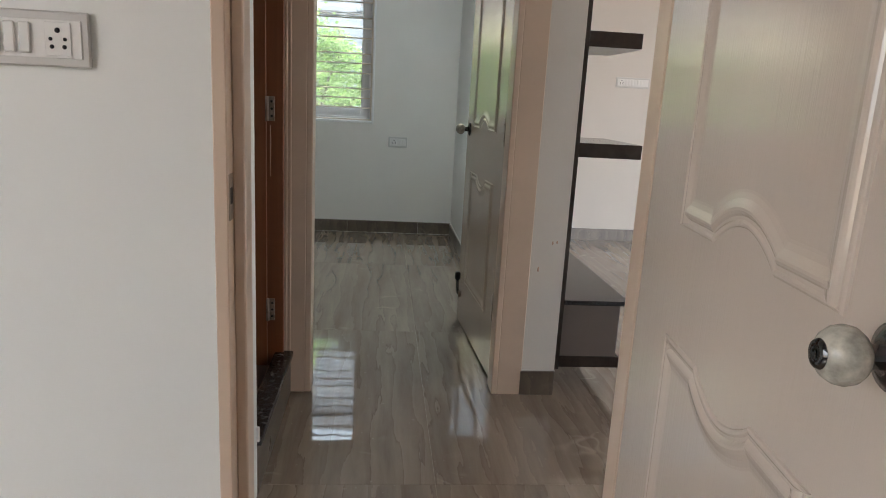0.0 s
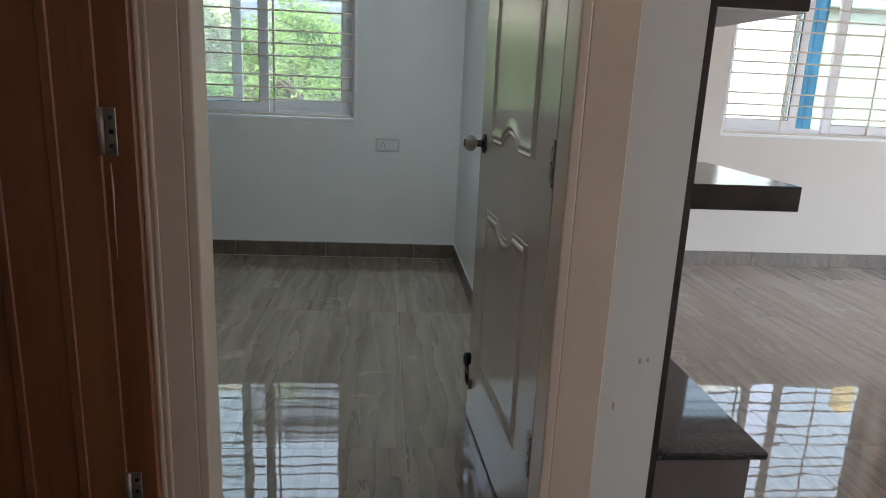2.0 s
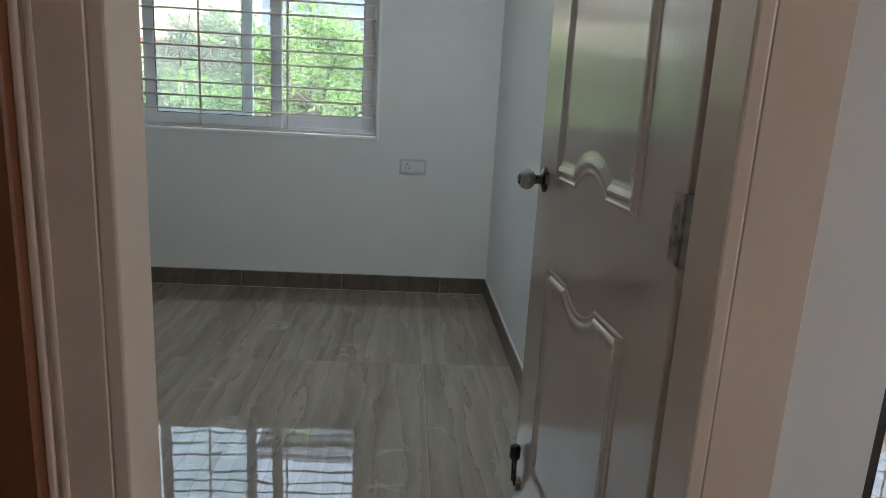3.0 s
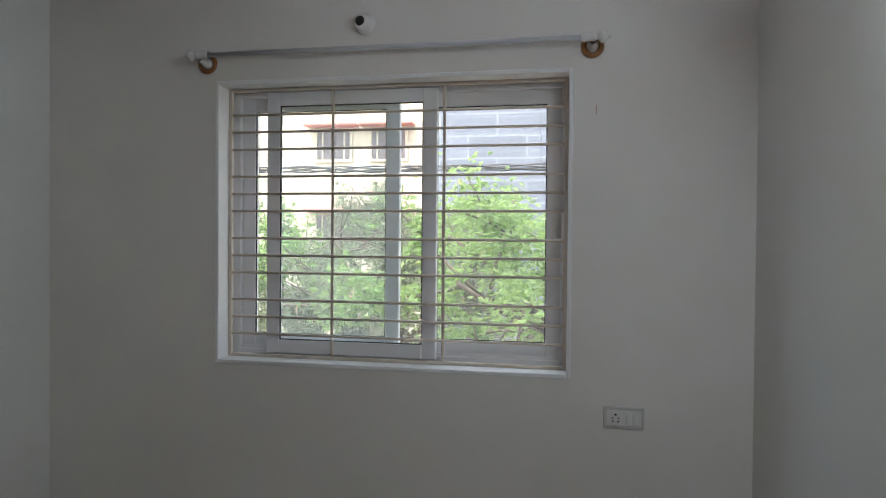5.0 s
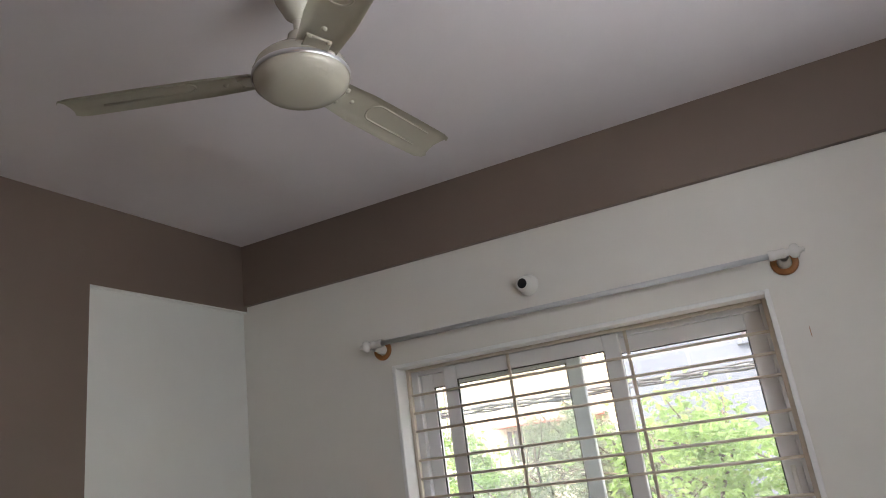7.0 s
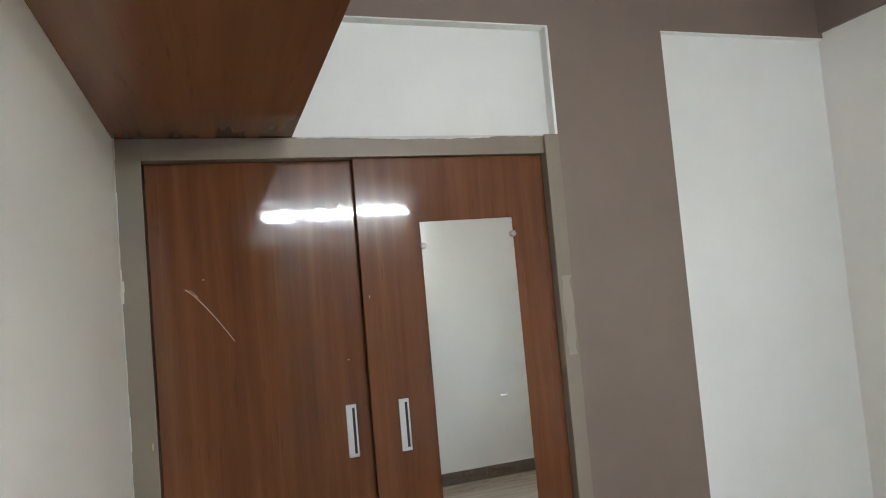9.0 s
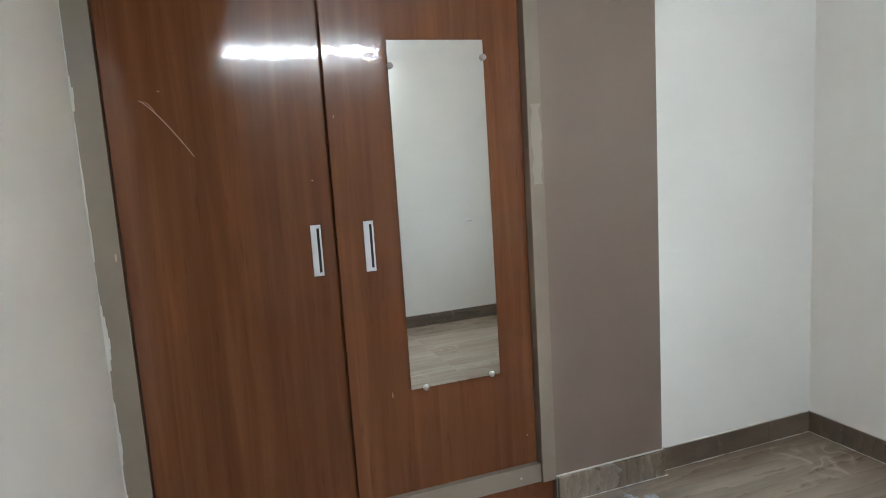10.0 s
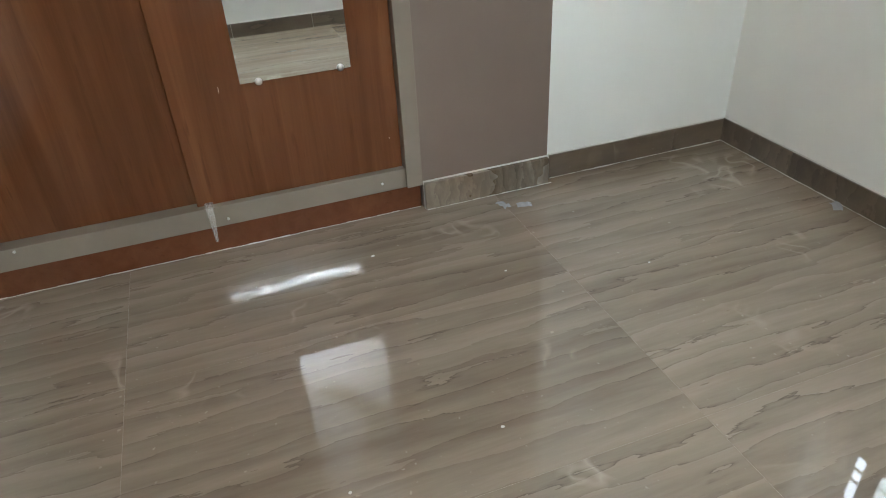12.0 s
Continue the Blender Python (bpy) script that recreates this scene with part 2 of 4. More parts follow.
LOFT_WOOD = wood("loft_laminate", (0.185, 0.074, 0.038), (0.245, 0.102, 0.052), (0.30, 0.132, 0.068), 0.09, "x")
TEAK = wood("polished_teak", (0.045, 0.011, 0.003), (0.08, 0.022, 0.0065), (0.12, 0.036, 0.0115), 0.24, "z", 1.6)
BATH_WOOD = wood("orange_brown_flush_door", (0.15, 0.048, 0.017), (0.225, 0.080, 0.030), (0.285, 0.110, 0.045), 0.42)
GREIGE = painted("greige_laminate", (0.26, 0.22, 0.175), 0.1, 0.05, (25, 25, 25), 0.0004, 4)
DARK_LAM = wood("wenge_laminate", (0.018, 0.011, 0.009), (0.032, 0.021, 0.017), (0.05, 0.034, 0.028), 0.14, "y")
TV_BODY = painted("mushroom_laminate", (0.13, 0.105, 0.09), 0.35, 0.06, (60, 60, 60), 0.0003, 4)
PILASTER_TILE = tile_material("mottled_beige_skirting", (0.10, 0.075, 0.053), (0.165, 0.128, 0.09), (0.25, 0.205, 0.155), (0.42, 0.37, 0.31), 0.25, 0.0003, "x", 6.0)
GRANITE = speckled("black_granite", (0.012, 0.012, 0.014), (0.09, 0.09, 0.10), 0.05)
OLD_GRANITE = speckled("worn_granite", (0.035, 0.03, 0.028), (0.17, 0.15, 0.13), 0.25, 60)
TILE = tile_material("polished_brown_tile", (0.188, 0.142, 0.101), (0.25, 0.197, 0.146), (0.31, 0.252, 0.192), (0.50, 0.44, 0.355), 0.014, 0.00042)
SKIRT = tile_material("brown_skirting_tile", (0.055, 0.038, 0.025), (0.102, 0.073, 0.048), (0.155, 0.115, 0.079), (0.3, 0.26, 0.2), 0.32, 0.0003, "y")
GROUT = painted("brown_grout", (0.33, 0.27, 0.21), 0.85, 0.1)
UPVC = painted("white_upvc", (0.80, 0.80, 0.81), 0.3, 0.02, (30, 30, 30), 0.0002)
GRILL = painted("cream_grill_enamel", (0.66, 0.58, 0.49), 0.35, 0.06)
REVEAL = painted("white_reveal_paint", (0.88, 0.88, 0.87), 0.5, 0.02)
PLASTIC = painted("white_switch_plastic", (0.80, 0.79, 0.76), 0.25, 0.02)
HOLE = material("dark_hole", (0.01, 0.01, 0.01), 0.7)[0]
STEEL = painted("brushed_steel", (0.56, 0.54, 0.51), 0.3, 0.08)
STEEL.node_tree.nodes["Principled BSDF"].inputs["Metallic"].default_value = 1.0
RUSTY = painted("stained_steel", (0.33, 0.27, 0.22), 0.4, 0.4, (60, 60, 60), 0.0006, 40)
RUSTY.node_tree.nodes["Principled BSDF"].inputs["Metallic"].default_value = 0.85
DARK_STEEL = material("dark_chrome", (0.10, 0.10, 0.10), 0.12, 1.0)[0]
KNOB = painted("veined_grey_knob", (0.42, 0.40, 0.335), 0.10, 0.45, (60, 60, 60), 0.0001, 45)
ALU = painted("satin_aluminium", (0.72, 0.72, 0.73), 0.35, 0.04)
ALU.node_tree.nodes["Principled BSDF"].inputs["Metallic"].default_value = 0.8
MIRROR = material("silvered_mirror", (0.95, 0.97, 0.95), 0.0, 1.0)[0]
RUBBER = material("black_rubber", (0.012, 0.012, 0.012), 0.55)[0]
FAN = painted("cream_fan_enamel", (0.60, 0.57, 0.48), 0.12, 0.03)
ROD = painted("silver_grey_rod", (0.56, 0.57, 0.58), 0.28, 0.05)
RING = wood("orange_wood_ring", (0.22, 0.08, 0.02), (0.34, 0.14, 0.04), (0.42, 0.2, 0.07), 0.3)
GLASS = glass("clear_glass")
TAPE = material("clear_tape", (0.72, 0.68, 0.63), 0.12)[0]
TAPE.node_tree.nodes["Principled BSDF"].inputs["Alpha"].default_value = 0.3
SMUDGE = material("grey_smudge", (0.72, 0.75, 0.74), 0.5)[0]
PLATE = painted("aged_switch_plastic", (0.60, 0.59, 0.56), 0.3, 0.03)
SCRATCH = material("pale_scratch", (0.50, 0.33, 0.24), 0.5)[0]
PLASTER_CHIP = material("bare_plaster", (0.62, 0.60, 0.56), 0.8)[0]
PALE_TILE = painted("bathroom_floor_tile", (0.22, 0.145, 0.10), 0.35, 0.12, (30, 30, 30), 0.0005, 6)


# ---- geometry helpers ----
def box(bm, x0, x1, y0, y1, z0, z1, bevel=0.0, segments=1):
    vs = [bm.verts.new((x, y, z)) for x in (x0, x1) for y in (y0, y1) for z in (z0, z1)]
    faces = [bm.faces.new([vs[i] for i in f]) for f in ((0, 1, 3, 2), (4, 6, 7, 5), (0, 4, 5, 1), (2, 3, 7, 6), (0, 2, 6, 4), (1, 5, 7, 3))]
    if bevel:
        edges = list({e for f in faces for e in f.edges})
        bmesh.ops.bevel(bm, geom=edges, offset=bevel, segments=segments, affect="EDGES", profile=0.5)
    return bm


def boxes(*rows, bevel=0.0):
    bm = bmesh.new()
    for r in rows:
        box(bm, *r, bevel=bevel)
    return bm


def lathe(profile, segments=24, m=None, bm=None):
    """A turned solid about the z axis from (radius, height) pairs, moved by m."""
    bm = bm or bmesh.new()
    m = m or Matrix.Identity(4)
    rings = []
    for r, z in profile:
        if r < 1e-6:
            rings.append([bm.verts.new(m @ Vector((0, 0, z)))])
        else:
            rings.append([bm.verts.new(m @ Vector((r * math.cos(a), r * math.sin(a), z))) for a in (2 * math.pi * i / segments for i in range(segments))])
    for a, b in zip(rings, rings[1:]):
        for i in range(segments):
            j = (i + 1) % segments
            if len(a) == 1 and len(b) == 1:
                continue
            if len(a) == 1:
                f = bm.faces.new((a[0], b[j], b[i]))
            elif len(b) == 1:
                f = bm.faces.new((a[i], a[j], b[0]))
            else:
                f = bm.faces.new((a[i], a[j], b[j], b[i]))
            f.smooth = True
    return bm


def rod(bm, a, b, r, segments=12, r2=None):
    a, b = Vector(a), Vector(b)
    d = b - a
    m = Matrix.Translation(a) @ d.to_track_quat("Z", "Y").to_matrix().to_4x4()
    return lathe([(0, 0), (r, 0), (r if r2 is None else r2, d.length), (0, d.length)], segments, m, bm)


def tube(points, r, segments=8):
    """A round tube swept along points; r may be one radius or one per point."""
    bm = bmesh.new()
    rings = []
    pts = [Vector(p) for p in points]
    rs = r if isinstance(r, (list, tuple)) else [r] * len(pts)
    for i, p in enumerate(pts):
        d = (pts[min(i + 1, len(pts) - 1)] - pts[max(i - 1, 0)]).normalized()
        u = d.cross(Vector((0.13, 0.31, 0.94))).normalized()
        v = d.cross(u)
        rings.append([bm.verts.new(p + rs[i] * (u * math.cos(a) + v * math.sin(a))) for a in (2 * math.pi * k / segments for k in range(segments))])
    for a, b in zip(rings, rings[1:]):
        for i in range(segments):
            f = bm.faces.new((a[i], a[(i + 1) % segments], b[(i + 1) % segments], b[i]))
            f.smooth = True
    bm.faces.new(rings[0][::-1])
    bm.faces.new(rings[-1])
    return bm


def mesh_of(name, bm, mat):
    bmesh.ops.recalc_face_normals(bm, faces=bm.faces)
    me = bpy.data.meshes.new(name)
    bm.to_mesh(me)
    bm.free()
    me.materials.append(mat)
    return me


def part(name, bm, mat, parent, label=""):
    """One mesh part under a thing or under a part; its coordinates are those of the thing."""
    ob = new(name, mesh_of(name, bm, mat))
    ob.parent = parent
    return tagged(ob, label)


def thing(name, label, category, m=None, group="", kind=""):
    """A thing: an Empty at its base that holds its parts."""
    ob = new(name)
    ob.empty_display_size = 0.05
    ob.matrix_basis = m or Matrix.Identity(4)
    return tagged(ob, label, category, group, kind)


def single(name, bm, mat, label, category, m=None, group="", kind=""):
    ob = new(name, mesh_of(name, bm, mat))
    ob.matrix_basis = m or Matrix.Identity(4)
    return tagged(ob, label, category, group, kind)


def setting(name, bm, mat, label="", category=""):
    return tagged(new(name, mesh_of(name, bm, mat)), label, category, kind="structure")


# ---- the rooms: walls, floor, ceiling ----
X_W, X_E, X_LIV = -1.892, 1.19, 1.302      # bedroom west and east faces, living-room face of the partition
Y_S, Y_N = 3.23, 6.205                     # bedroom south and north faces
H = 2.925                                  # ceiling
X_L = 0.26                                 # left face of the passage
A0, A1 = 1.765, 1.868                        # wall with the door that the walk begins at
BW = (-1.038, 0.492, 0.925, 2.146)         # bedroom window opening
LW = (3.0, 4.6, 0.93, 2.19)                # living-room window opening
Y_OUT = 6.42

def holed_wall(x0, x1, y0, y1, z0, z1, hole):
    """A thick wall in the x-z plane with one rectangular opening through it."""
    bm = bmesh.new()
    a, b, c, d = hole
    def ring(y, p, q, r, t):
        return [bm.verts.new(v) for v in ((p, y, r), (q, y, r), (q, y, t), (p, y, t))]
    rings = [ring(y0, x0, x1, z0, z1), ring(y0, a, b, c, d), ring(y1, a, b, c, d), ring(y1, x0, x1, z0, z1)]
    for p, q in zip(rings, rings[1:] + rings[:1]):
        for k in range(4):
            bm.faces.new((p[k], p[(k + 1) % 4], q[(k + 1) % 4], q[k]))
    return bm


setting("wall_north", holed_wall(-2.1, 1.25, Y_N, Y_OUT, 0, H, BW), WINDOW_WALL, "painted outer wall with a window opening, warm bounce light in its colour", "wall")
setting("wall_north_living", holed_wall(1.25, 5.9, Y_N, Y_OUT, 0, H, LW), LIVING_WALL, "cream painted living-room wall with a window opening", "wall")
setting("wall_partition", boxes((X_E, X_LIV, 3.15, Y_N, 0, H)), WALL, "off-white painted partition between bedroom and living room", "wall")
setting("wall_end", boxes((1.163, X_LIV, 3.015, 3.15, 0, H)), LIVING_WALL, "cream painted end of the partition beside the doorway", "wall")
setting("wall_south", boxes((X_W - 0.2, 0.215, 3.035, Y_S, 0, H), (0.215, X_E, 3.035, 3.15, 2.12, H)), CREAM_WALL, "off-white painted bedroom wall with a doorway", "wall")
# west side: alcove for the wardrobe, white panels set back behind the taupe pilaster and beam
setting("wall_west", boxes((-2.75, -2.55, Y_S, 4.80, 0, H), (X_W - 0.2, X_W, 4.80, Y_N, 0, H), (-2.55, X_W - 0.2, 4.78, 4.80, 0, H), (-2.55, -2.1, 3.2, Y_S, 0, H)), WALL, "off-white painted wall beside the wardrobe", "wall")
setting("wall_over_wardrobe", boxes((-2.55, -1.915, Y_S, 4.79, 2.146, H)), WALL, "white wall above the wardrobe, set back", "wall")
setting("pilaster", boxes((X_W - 0.01, -1.865, 4.7945, 5.318, 0, 2.578)), TAUPE, "taupe painted flat pilaster beside the wardrobe", "pilaster")
setting("beam_west", boxes((X_W - 0.03, -1.865, Y_S, Y_N - 0.002, 2.578, H)), TAUPE, "taupe painted beam under the ceiling", "beam")
setting("beam_north", boxes((-1.87, X_E, Y_N - 0.026, Y_N + 0.002, 2.603, H), bevel=0.002), TAUPE, "taupe painted beam above the window", "beam")
setting("reveal_over_wardrobe", boxes((-1.9145, -1.8662, 4.7825, 4.7942, 2.1462, 2.572), (-1.9145, -1.8662, 3.786, 4.7942, 2.572, 2.5777)), WALL, "white painted edges of the recess above the wardrobe", "reveal")
setting("reveal_beam_west", boxes((X_W + 0.0005, -1.8662, 5.3185, Y_N - 0.003, 2.5725, 2.5777)), WALL, "white painted underside of the beam", "reveal")
setting("ceiling", boxes((-2.75, 5.9, -2.2, Y_OUT, H, H + 0.15)), CEIL, "plain white ceiling", "ceiling")
# passage, bathroom, first room, living room
setting("wall_passage", boxes((0.14, X_L, A1, 2.31, 0, H), (0.14, X_L, 2.31, 3.035, 2.12, H)), WALL, "off-white painted passage wall with a bathroom doorway", "wall")
# The opening is unseen, added to light the bathroom door.
setting("wall_bathroom", boxes((-1.5, -1.4, A1, 2.35, 0, H), (-1.5, -1.4, 2.65, 3.035, 0, H), (-1.5, -1.4, 2.35, 2.65, 0, 1.75), (-1.5, -1.4, 2.35, 2.65, 2.1, H)), WALL, "plain bathroom wall with an unseen opening added for light", "wall")
# Opening at x 2.6 to 5.6 is unseen, added to light the living room.
setting("wall_first_room", boxes((-1.9, 0.290, A0, A1, 0, H), (1.157, 2.6, A0, A1, 0, H), (5.6, 5.9, A0, A1, 0, H), (2.6, 5.6, A0, A1, 2.6, H), (0.290, 1.157, A0, A1, 2.12, H)), WALL, "off-white painted wall with a doorway and an unseen opening added for daylight", "wall")
# Unseen: side opening added to let daylight in, with a slab outside shading it.
setting("wall_first_room_sides", boxes(
    (-2.0, -1.9, -2.2, -1.4, 0, H), (-2.0, -1.9, 1.1, A1, 0, H), (-2.0, -1.9, -1.4, 1.1, 2.4, H), (-2.0, -1.9, -1.4, 1.1, 0, 0.55), (-2.9, -2.0, -1.7, 1.5, 2.65, 2.75), (2.2, 2.3, -2.2, A0, 0, H),
    (-1.9, -0.6, -2.2, -2.1, 0, H), (1.2, 2.2, -2.2, -2.1, 0, H), (-0.6, 1.2, -2.2, -2.1, 0, H)),
    WALL, "plain unseen walls of the first room, with an added daylight opening and shading slab", "wall")
# Beside the main doorway an unseen opening is added to brighten the floor.
setting("wall_east", boxes((5.7, 5.9, A1, 2.2, 0, H), (5.7, 5.9, 4.9, 5.05, 0, H), (5.7, 5.9, 2.2, 4.9, 2.15, H), (5.7, 5.9, 6.08, Y_OUT, 0, H), (5.7, 5.9, 5.05, 6.08, 2.15, H)), WALL, "plain living-room wall with the main doorway and an added daylight opening", "wall")
# Unseen pale slab, added to bounce daylight in through the east openings.
setting("gallery_floor", boxes((5.9, 7.4, 1.0, 6.42, -0.25, -0.02)), REVEAL, "unseen pale slab added outside the main door to bounce daylight in", "floor")
floor = setting("floor", boxes((-2.75, 5.9, -2.2, Y_OUT, -0.25, -0.0007)), GROUT, "polished brown stone-look floor tiles with thin joints", "floor")
setting("bathroom_floor", boxes((-1.4, 0.14, A1, 3.035, 0.002, 0.12), (0.14, 0.204, 2.312, 3.003, 0.002, 0.12)), PALE_TILE, "raised brown bathroom floor", "floor")

# ---- skirtings, tile by tile ----
def skirting(label, x0, y0, x1, y1, nx, ny, height=0.1, depth=0.011, step=0.6, shift=0.0, mat=None):
    """A run of skirting tiles from one point to another; (nx, ny) points into the room."""
    base = thing("baseboard", label, "skirting", kind="structure")
    length = math.hypot(x1 - x0, y1 - y0)
    ux, uy = (x1 - x0) / length, (y1 - y0) / length
    s = -shift
    while s < length - 0.004:
        a, b = max(s, 0) + 0.0012, min(s + step, length) - 0.0012
        s += step
        if b - a < 0.01:
            continue
        xs = sorted((x0 + ux * a, x0 + ux * b, x0 + ux * a + nx * depth, x0 + ux * b + nx * depth))
        ys = sorted((y0 + uy * a, y0 + uy * b, y0 + uy * a + ny * depth, y0 + uy * b + ny * depth))
        part("skirting_tile", boxes((xs[0], xs[3], ys[0], ys[3], 0, height + random.uniform(-0.0015, 0.0015)), bevel=0.0012), mat or SKIRT, base)
    xs = sorted((x0, x1, x0 + nx * 0.006, x1 + nx * 0.006))
    ys = sorted((y0, y1, y0 + ny * 0.006, y1 + ny * 0.006))
    part("mortar_line", boxes((xs[0], xs[3], ys[0], ys[3], 0, height + 0.0035)), PLASTER_CHIP, base)
    return base


skirting("dark brown tile skirting under the window wall", X_W, Y_N, X_E, Y_N, 0, -1, shift=0.2)
skirting("dark brown tile skirting along the partition", X_E, 3.16, X_E, Y_N - 0.012, -1, 0)
skirting("brown tile skirting round the taupe pilaster", -1.865, 4.795, -1.865, 5.318, 1, 0, height=0.112, depth=0.021, mat=PILASTER_TILE)
skirting("dark brown tile skirting beside the pilaster", X_W, 5.338, X_W, Y_N - 0.012, 1, 0)
skirting("dark brown tile skirting along the bedroom wall", -1.88, Y_S, 0.21, Y_S, 0, 1)
skirting("brown tile skirting round the wall end", 1.162, 3.015, 1.303, 3.015, 0, -1, depth=0.012)
skirting("brown tile skirting in the living room", X_LIV, Y_N, 5.69, Y_N, 0, -1, shift=0.35)


def sealant(label, x0, x1, y0, y1, across):
    """An uneven pale bead of sealant on the floor, in short lengths; across: +x or y side it swells to."""
    bm = bmesh.new()
    n = max(6, int(max(x1 - x0, y1 - y0) / 0.03))
    for i in range(n):
        w = 0.0006 + 0.006 * max(0, noise.noise((i * 0.37, x0, y0))) + 0.001 * random.random()
        h = 0.0008 + 0.0025 * random.random()
        if across == "x":
            box(bm, x0, x0 + w, y0 + (y1 - y0) * i / n, y0 + (y1 - y0) * (i + 1) / n, 0, h)
        else:
            box(bm, x0 + (x1 - x0) * i / n, x0 + (x1 - x0) * (i + 1) / n, y0 - w, y0, 0, h)
    return setting("trim_sealant", bm, PLASTER_CHIP, label, "sealant")


sealant("ragged pale sealant along the wardrobe plinth", -1.8838, -1.8838, 3.25, 4.79, "x")
sealant("ragged pale sealant along the pilaster skirting", -1.8438, -1.8438, 4.80, 5.33, "x")
sealant("pale sealant along the skirting", X_W + 0.0112, X_W + 0.0112, 5.34, Y_N - 0.013, "x")
sealant("pale sealant along the window-wall skirting", X_W + 0.012, X_E - 0.012, Y_N - 0.0112, Y_N - 0.0112, "y")

# ---- doors ----
def ring_moulding(bm, outline, steps, y0=0.0):
    """A moulding that follows a closed outline in the x-z plane; steps: (inset, height) pairs, height towards -y."""
    n = len(outline)
    area = sum(outline[i][0] * outline[(i + 1) % n][1] - outline[(i + 1) % n][0] * outline[i][1] for i in range(n))
    sign = 1 if area > 0 else -1
    normals = []
    for i in range(n):
        ax, az = outline[i - 1]
        bx, bz = outline[(i + 1) % n]
        dx, dz = bx - ax, bz - az
        l = math.hypot(dx, dz) or 1
        normals.append((-dz / l * sign, dx / l * sign))
    rings = []
    for inset, height in steps:
        rings.append([bm.verts.new((x + nx * inset, y0 - height, z + nz * inset)) for (x, z), (nx, nz) in zip(outline, normals)])
    for a, b in zip(rings, rings[1:]):
        for i in range(n):
            bm.faces.new((a[i], a[(i + 1) % n], b[(i + 1) % n], b[i]))
    return bm


def panel_outline(x0, x1, z0, z1, bulge_bottom=0.0, bulge_top=0.0, half=0.095, n=22):
    """A door panel whose bottom or top edge breaks into a round arch between two cusps at its middle."""
    mid = (x0 + x1) / 2
    def edge(xa, xb, z, bulge):
        if not bulge:
            return [(xa + (xb - xa) * i / 8, z) for i in range(9)]
        d = 1 if xb > xa else -1
        left = [(xa + (mid - d * half - xa) * i / 5, z) for i in range(5)]
        arch = []
        for i in range(n + 1):
            u = i / n
            lift = math.sin(math.pi * u) ** 0.85 if 0 < u < 1 else 0.0
            arch.append((mid + d * half * (2 * u - 1), z + bulge * lift))
        right = [(mid + d * half + (xb - mid - d * half) * i / 5, z) for i in range(1, 6)]
        return left + arch + right
    def side(xa, za, zb):
        return [(xa, za + (zb - za) * i / 8) for i in range(1, 8)]
    return (edge(x0, x1, z0, bulge_bottom) + side(x1, z0, z1) + edge(x1, x0, z1, bulge_top) + side(x0, z1, z0))


STEPS = [(0.0, 0.0), (0.0015, 0.0026), (0.004, 0.0038), (0.007, 0.0038), (0.0105, 0.0016), (0.015, 0.0011), (0.018, 0.0036), (0.022, 0.0056), (0.026, 0.0060), (0.031, 0.0046), (0.038, 0.0022), (0.046, 0.0006), (0.050, 0.0002)]


def panel_leaf(name, label, m, width, height, mat, panel, knob_x, knob_z=0.985, low=0.808, high=0.995):
    """A moulded two-panel door leaf. Local x runs from the hinge, the near face looks to -y."""
    leaf = thing(name, label, "door", m, kind="structure")
    part("leaf", boxes((0, width, 0, 0.035, 0.008, height), bevel=0.002), mat, leaf)
    for za, zb, bb, bt in ((0.2, low, 0.0, -0.037), (high, height - 0.13, 0.039, 0.0)):
        mould = bmesh.new()
        ring_moulding(mould, panel_outline(*panel, za, zb, bb, bt), STEPS)
        part("panel_moulding", mould, mat, leaf)
    for side, y in ((-1, 0.0), (1, 0.035)):
        base = Matrix.Translation((knob_x, y, knob_z)) @ pose(0, 0, 0, 90 * (1 if side < 0 else -1))
        knob = part("door_knob", lathe([(0, 0.068), (0.008, 0.0675), (0.014, 0.0655), (0.020, 0.061), (0.0245, 0.054), (0.026, 0.047), (0.0245, 0.039), (0.020, 0.033), (0.015, 0.029), (0.012, 0.027)], 40, base), KNOB, leaf, "mottled grey round knob")
        part("rose", lathe([(0.011, 0.030), (0.011, 0.012), (0.02, 0.010), (0.030, 0.006), (0.032, 0.0)], 28, base), DARK_STEEL, knob, "dark chrome rose")
        part("keyhole", lathe([(0, 0.0685), (0.004, 0.0686), (0.0045, 0.0695), (0.012, 0.0685), (0.014, 0.064)], 24, base), DARK_STEEL, knob, "dark lock button")
    return leaf


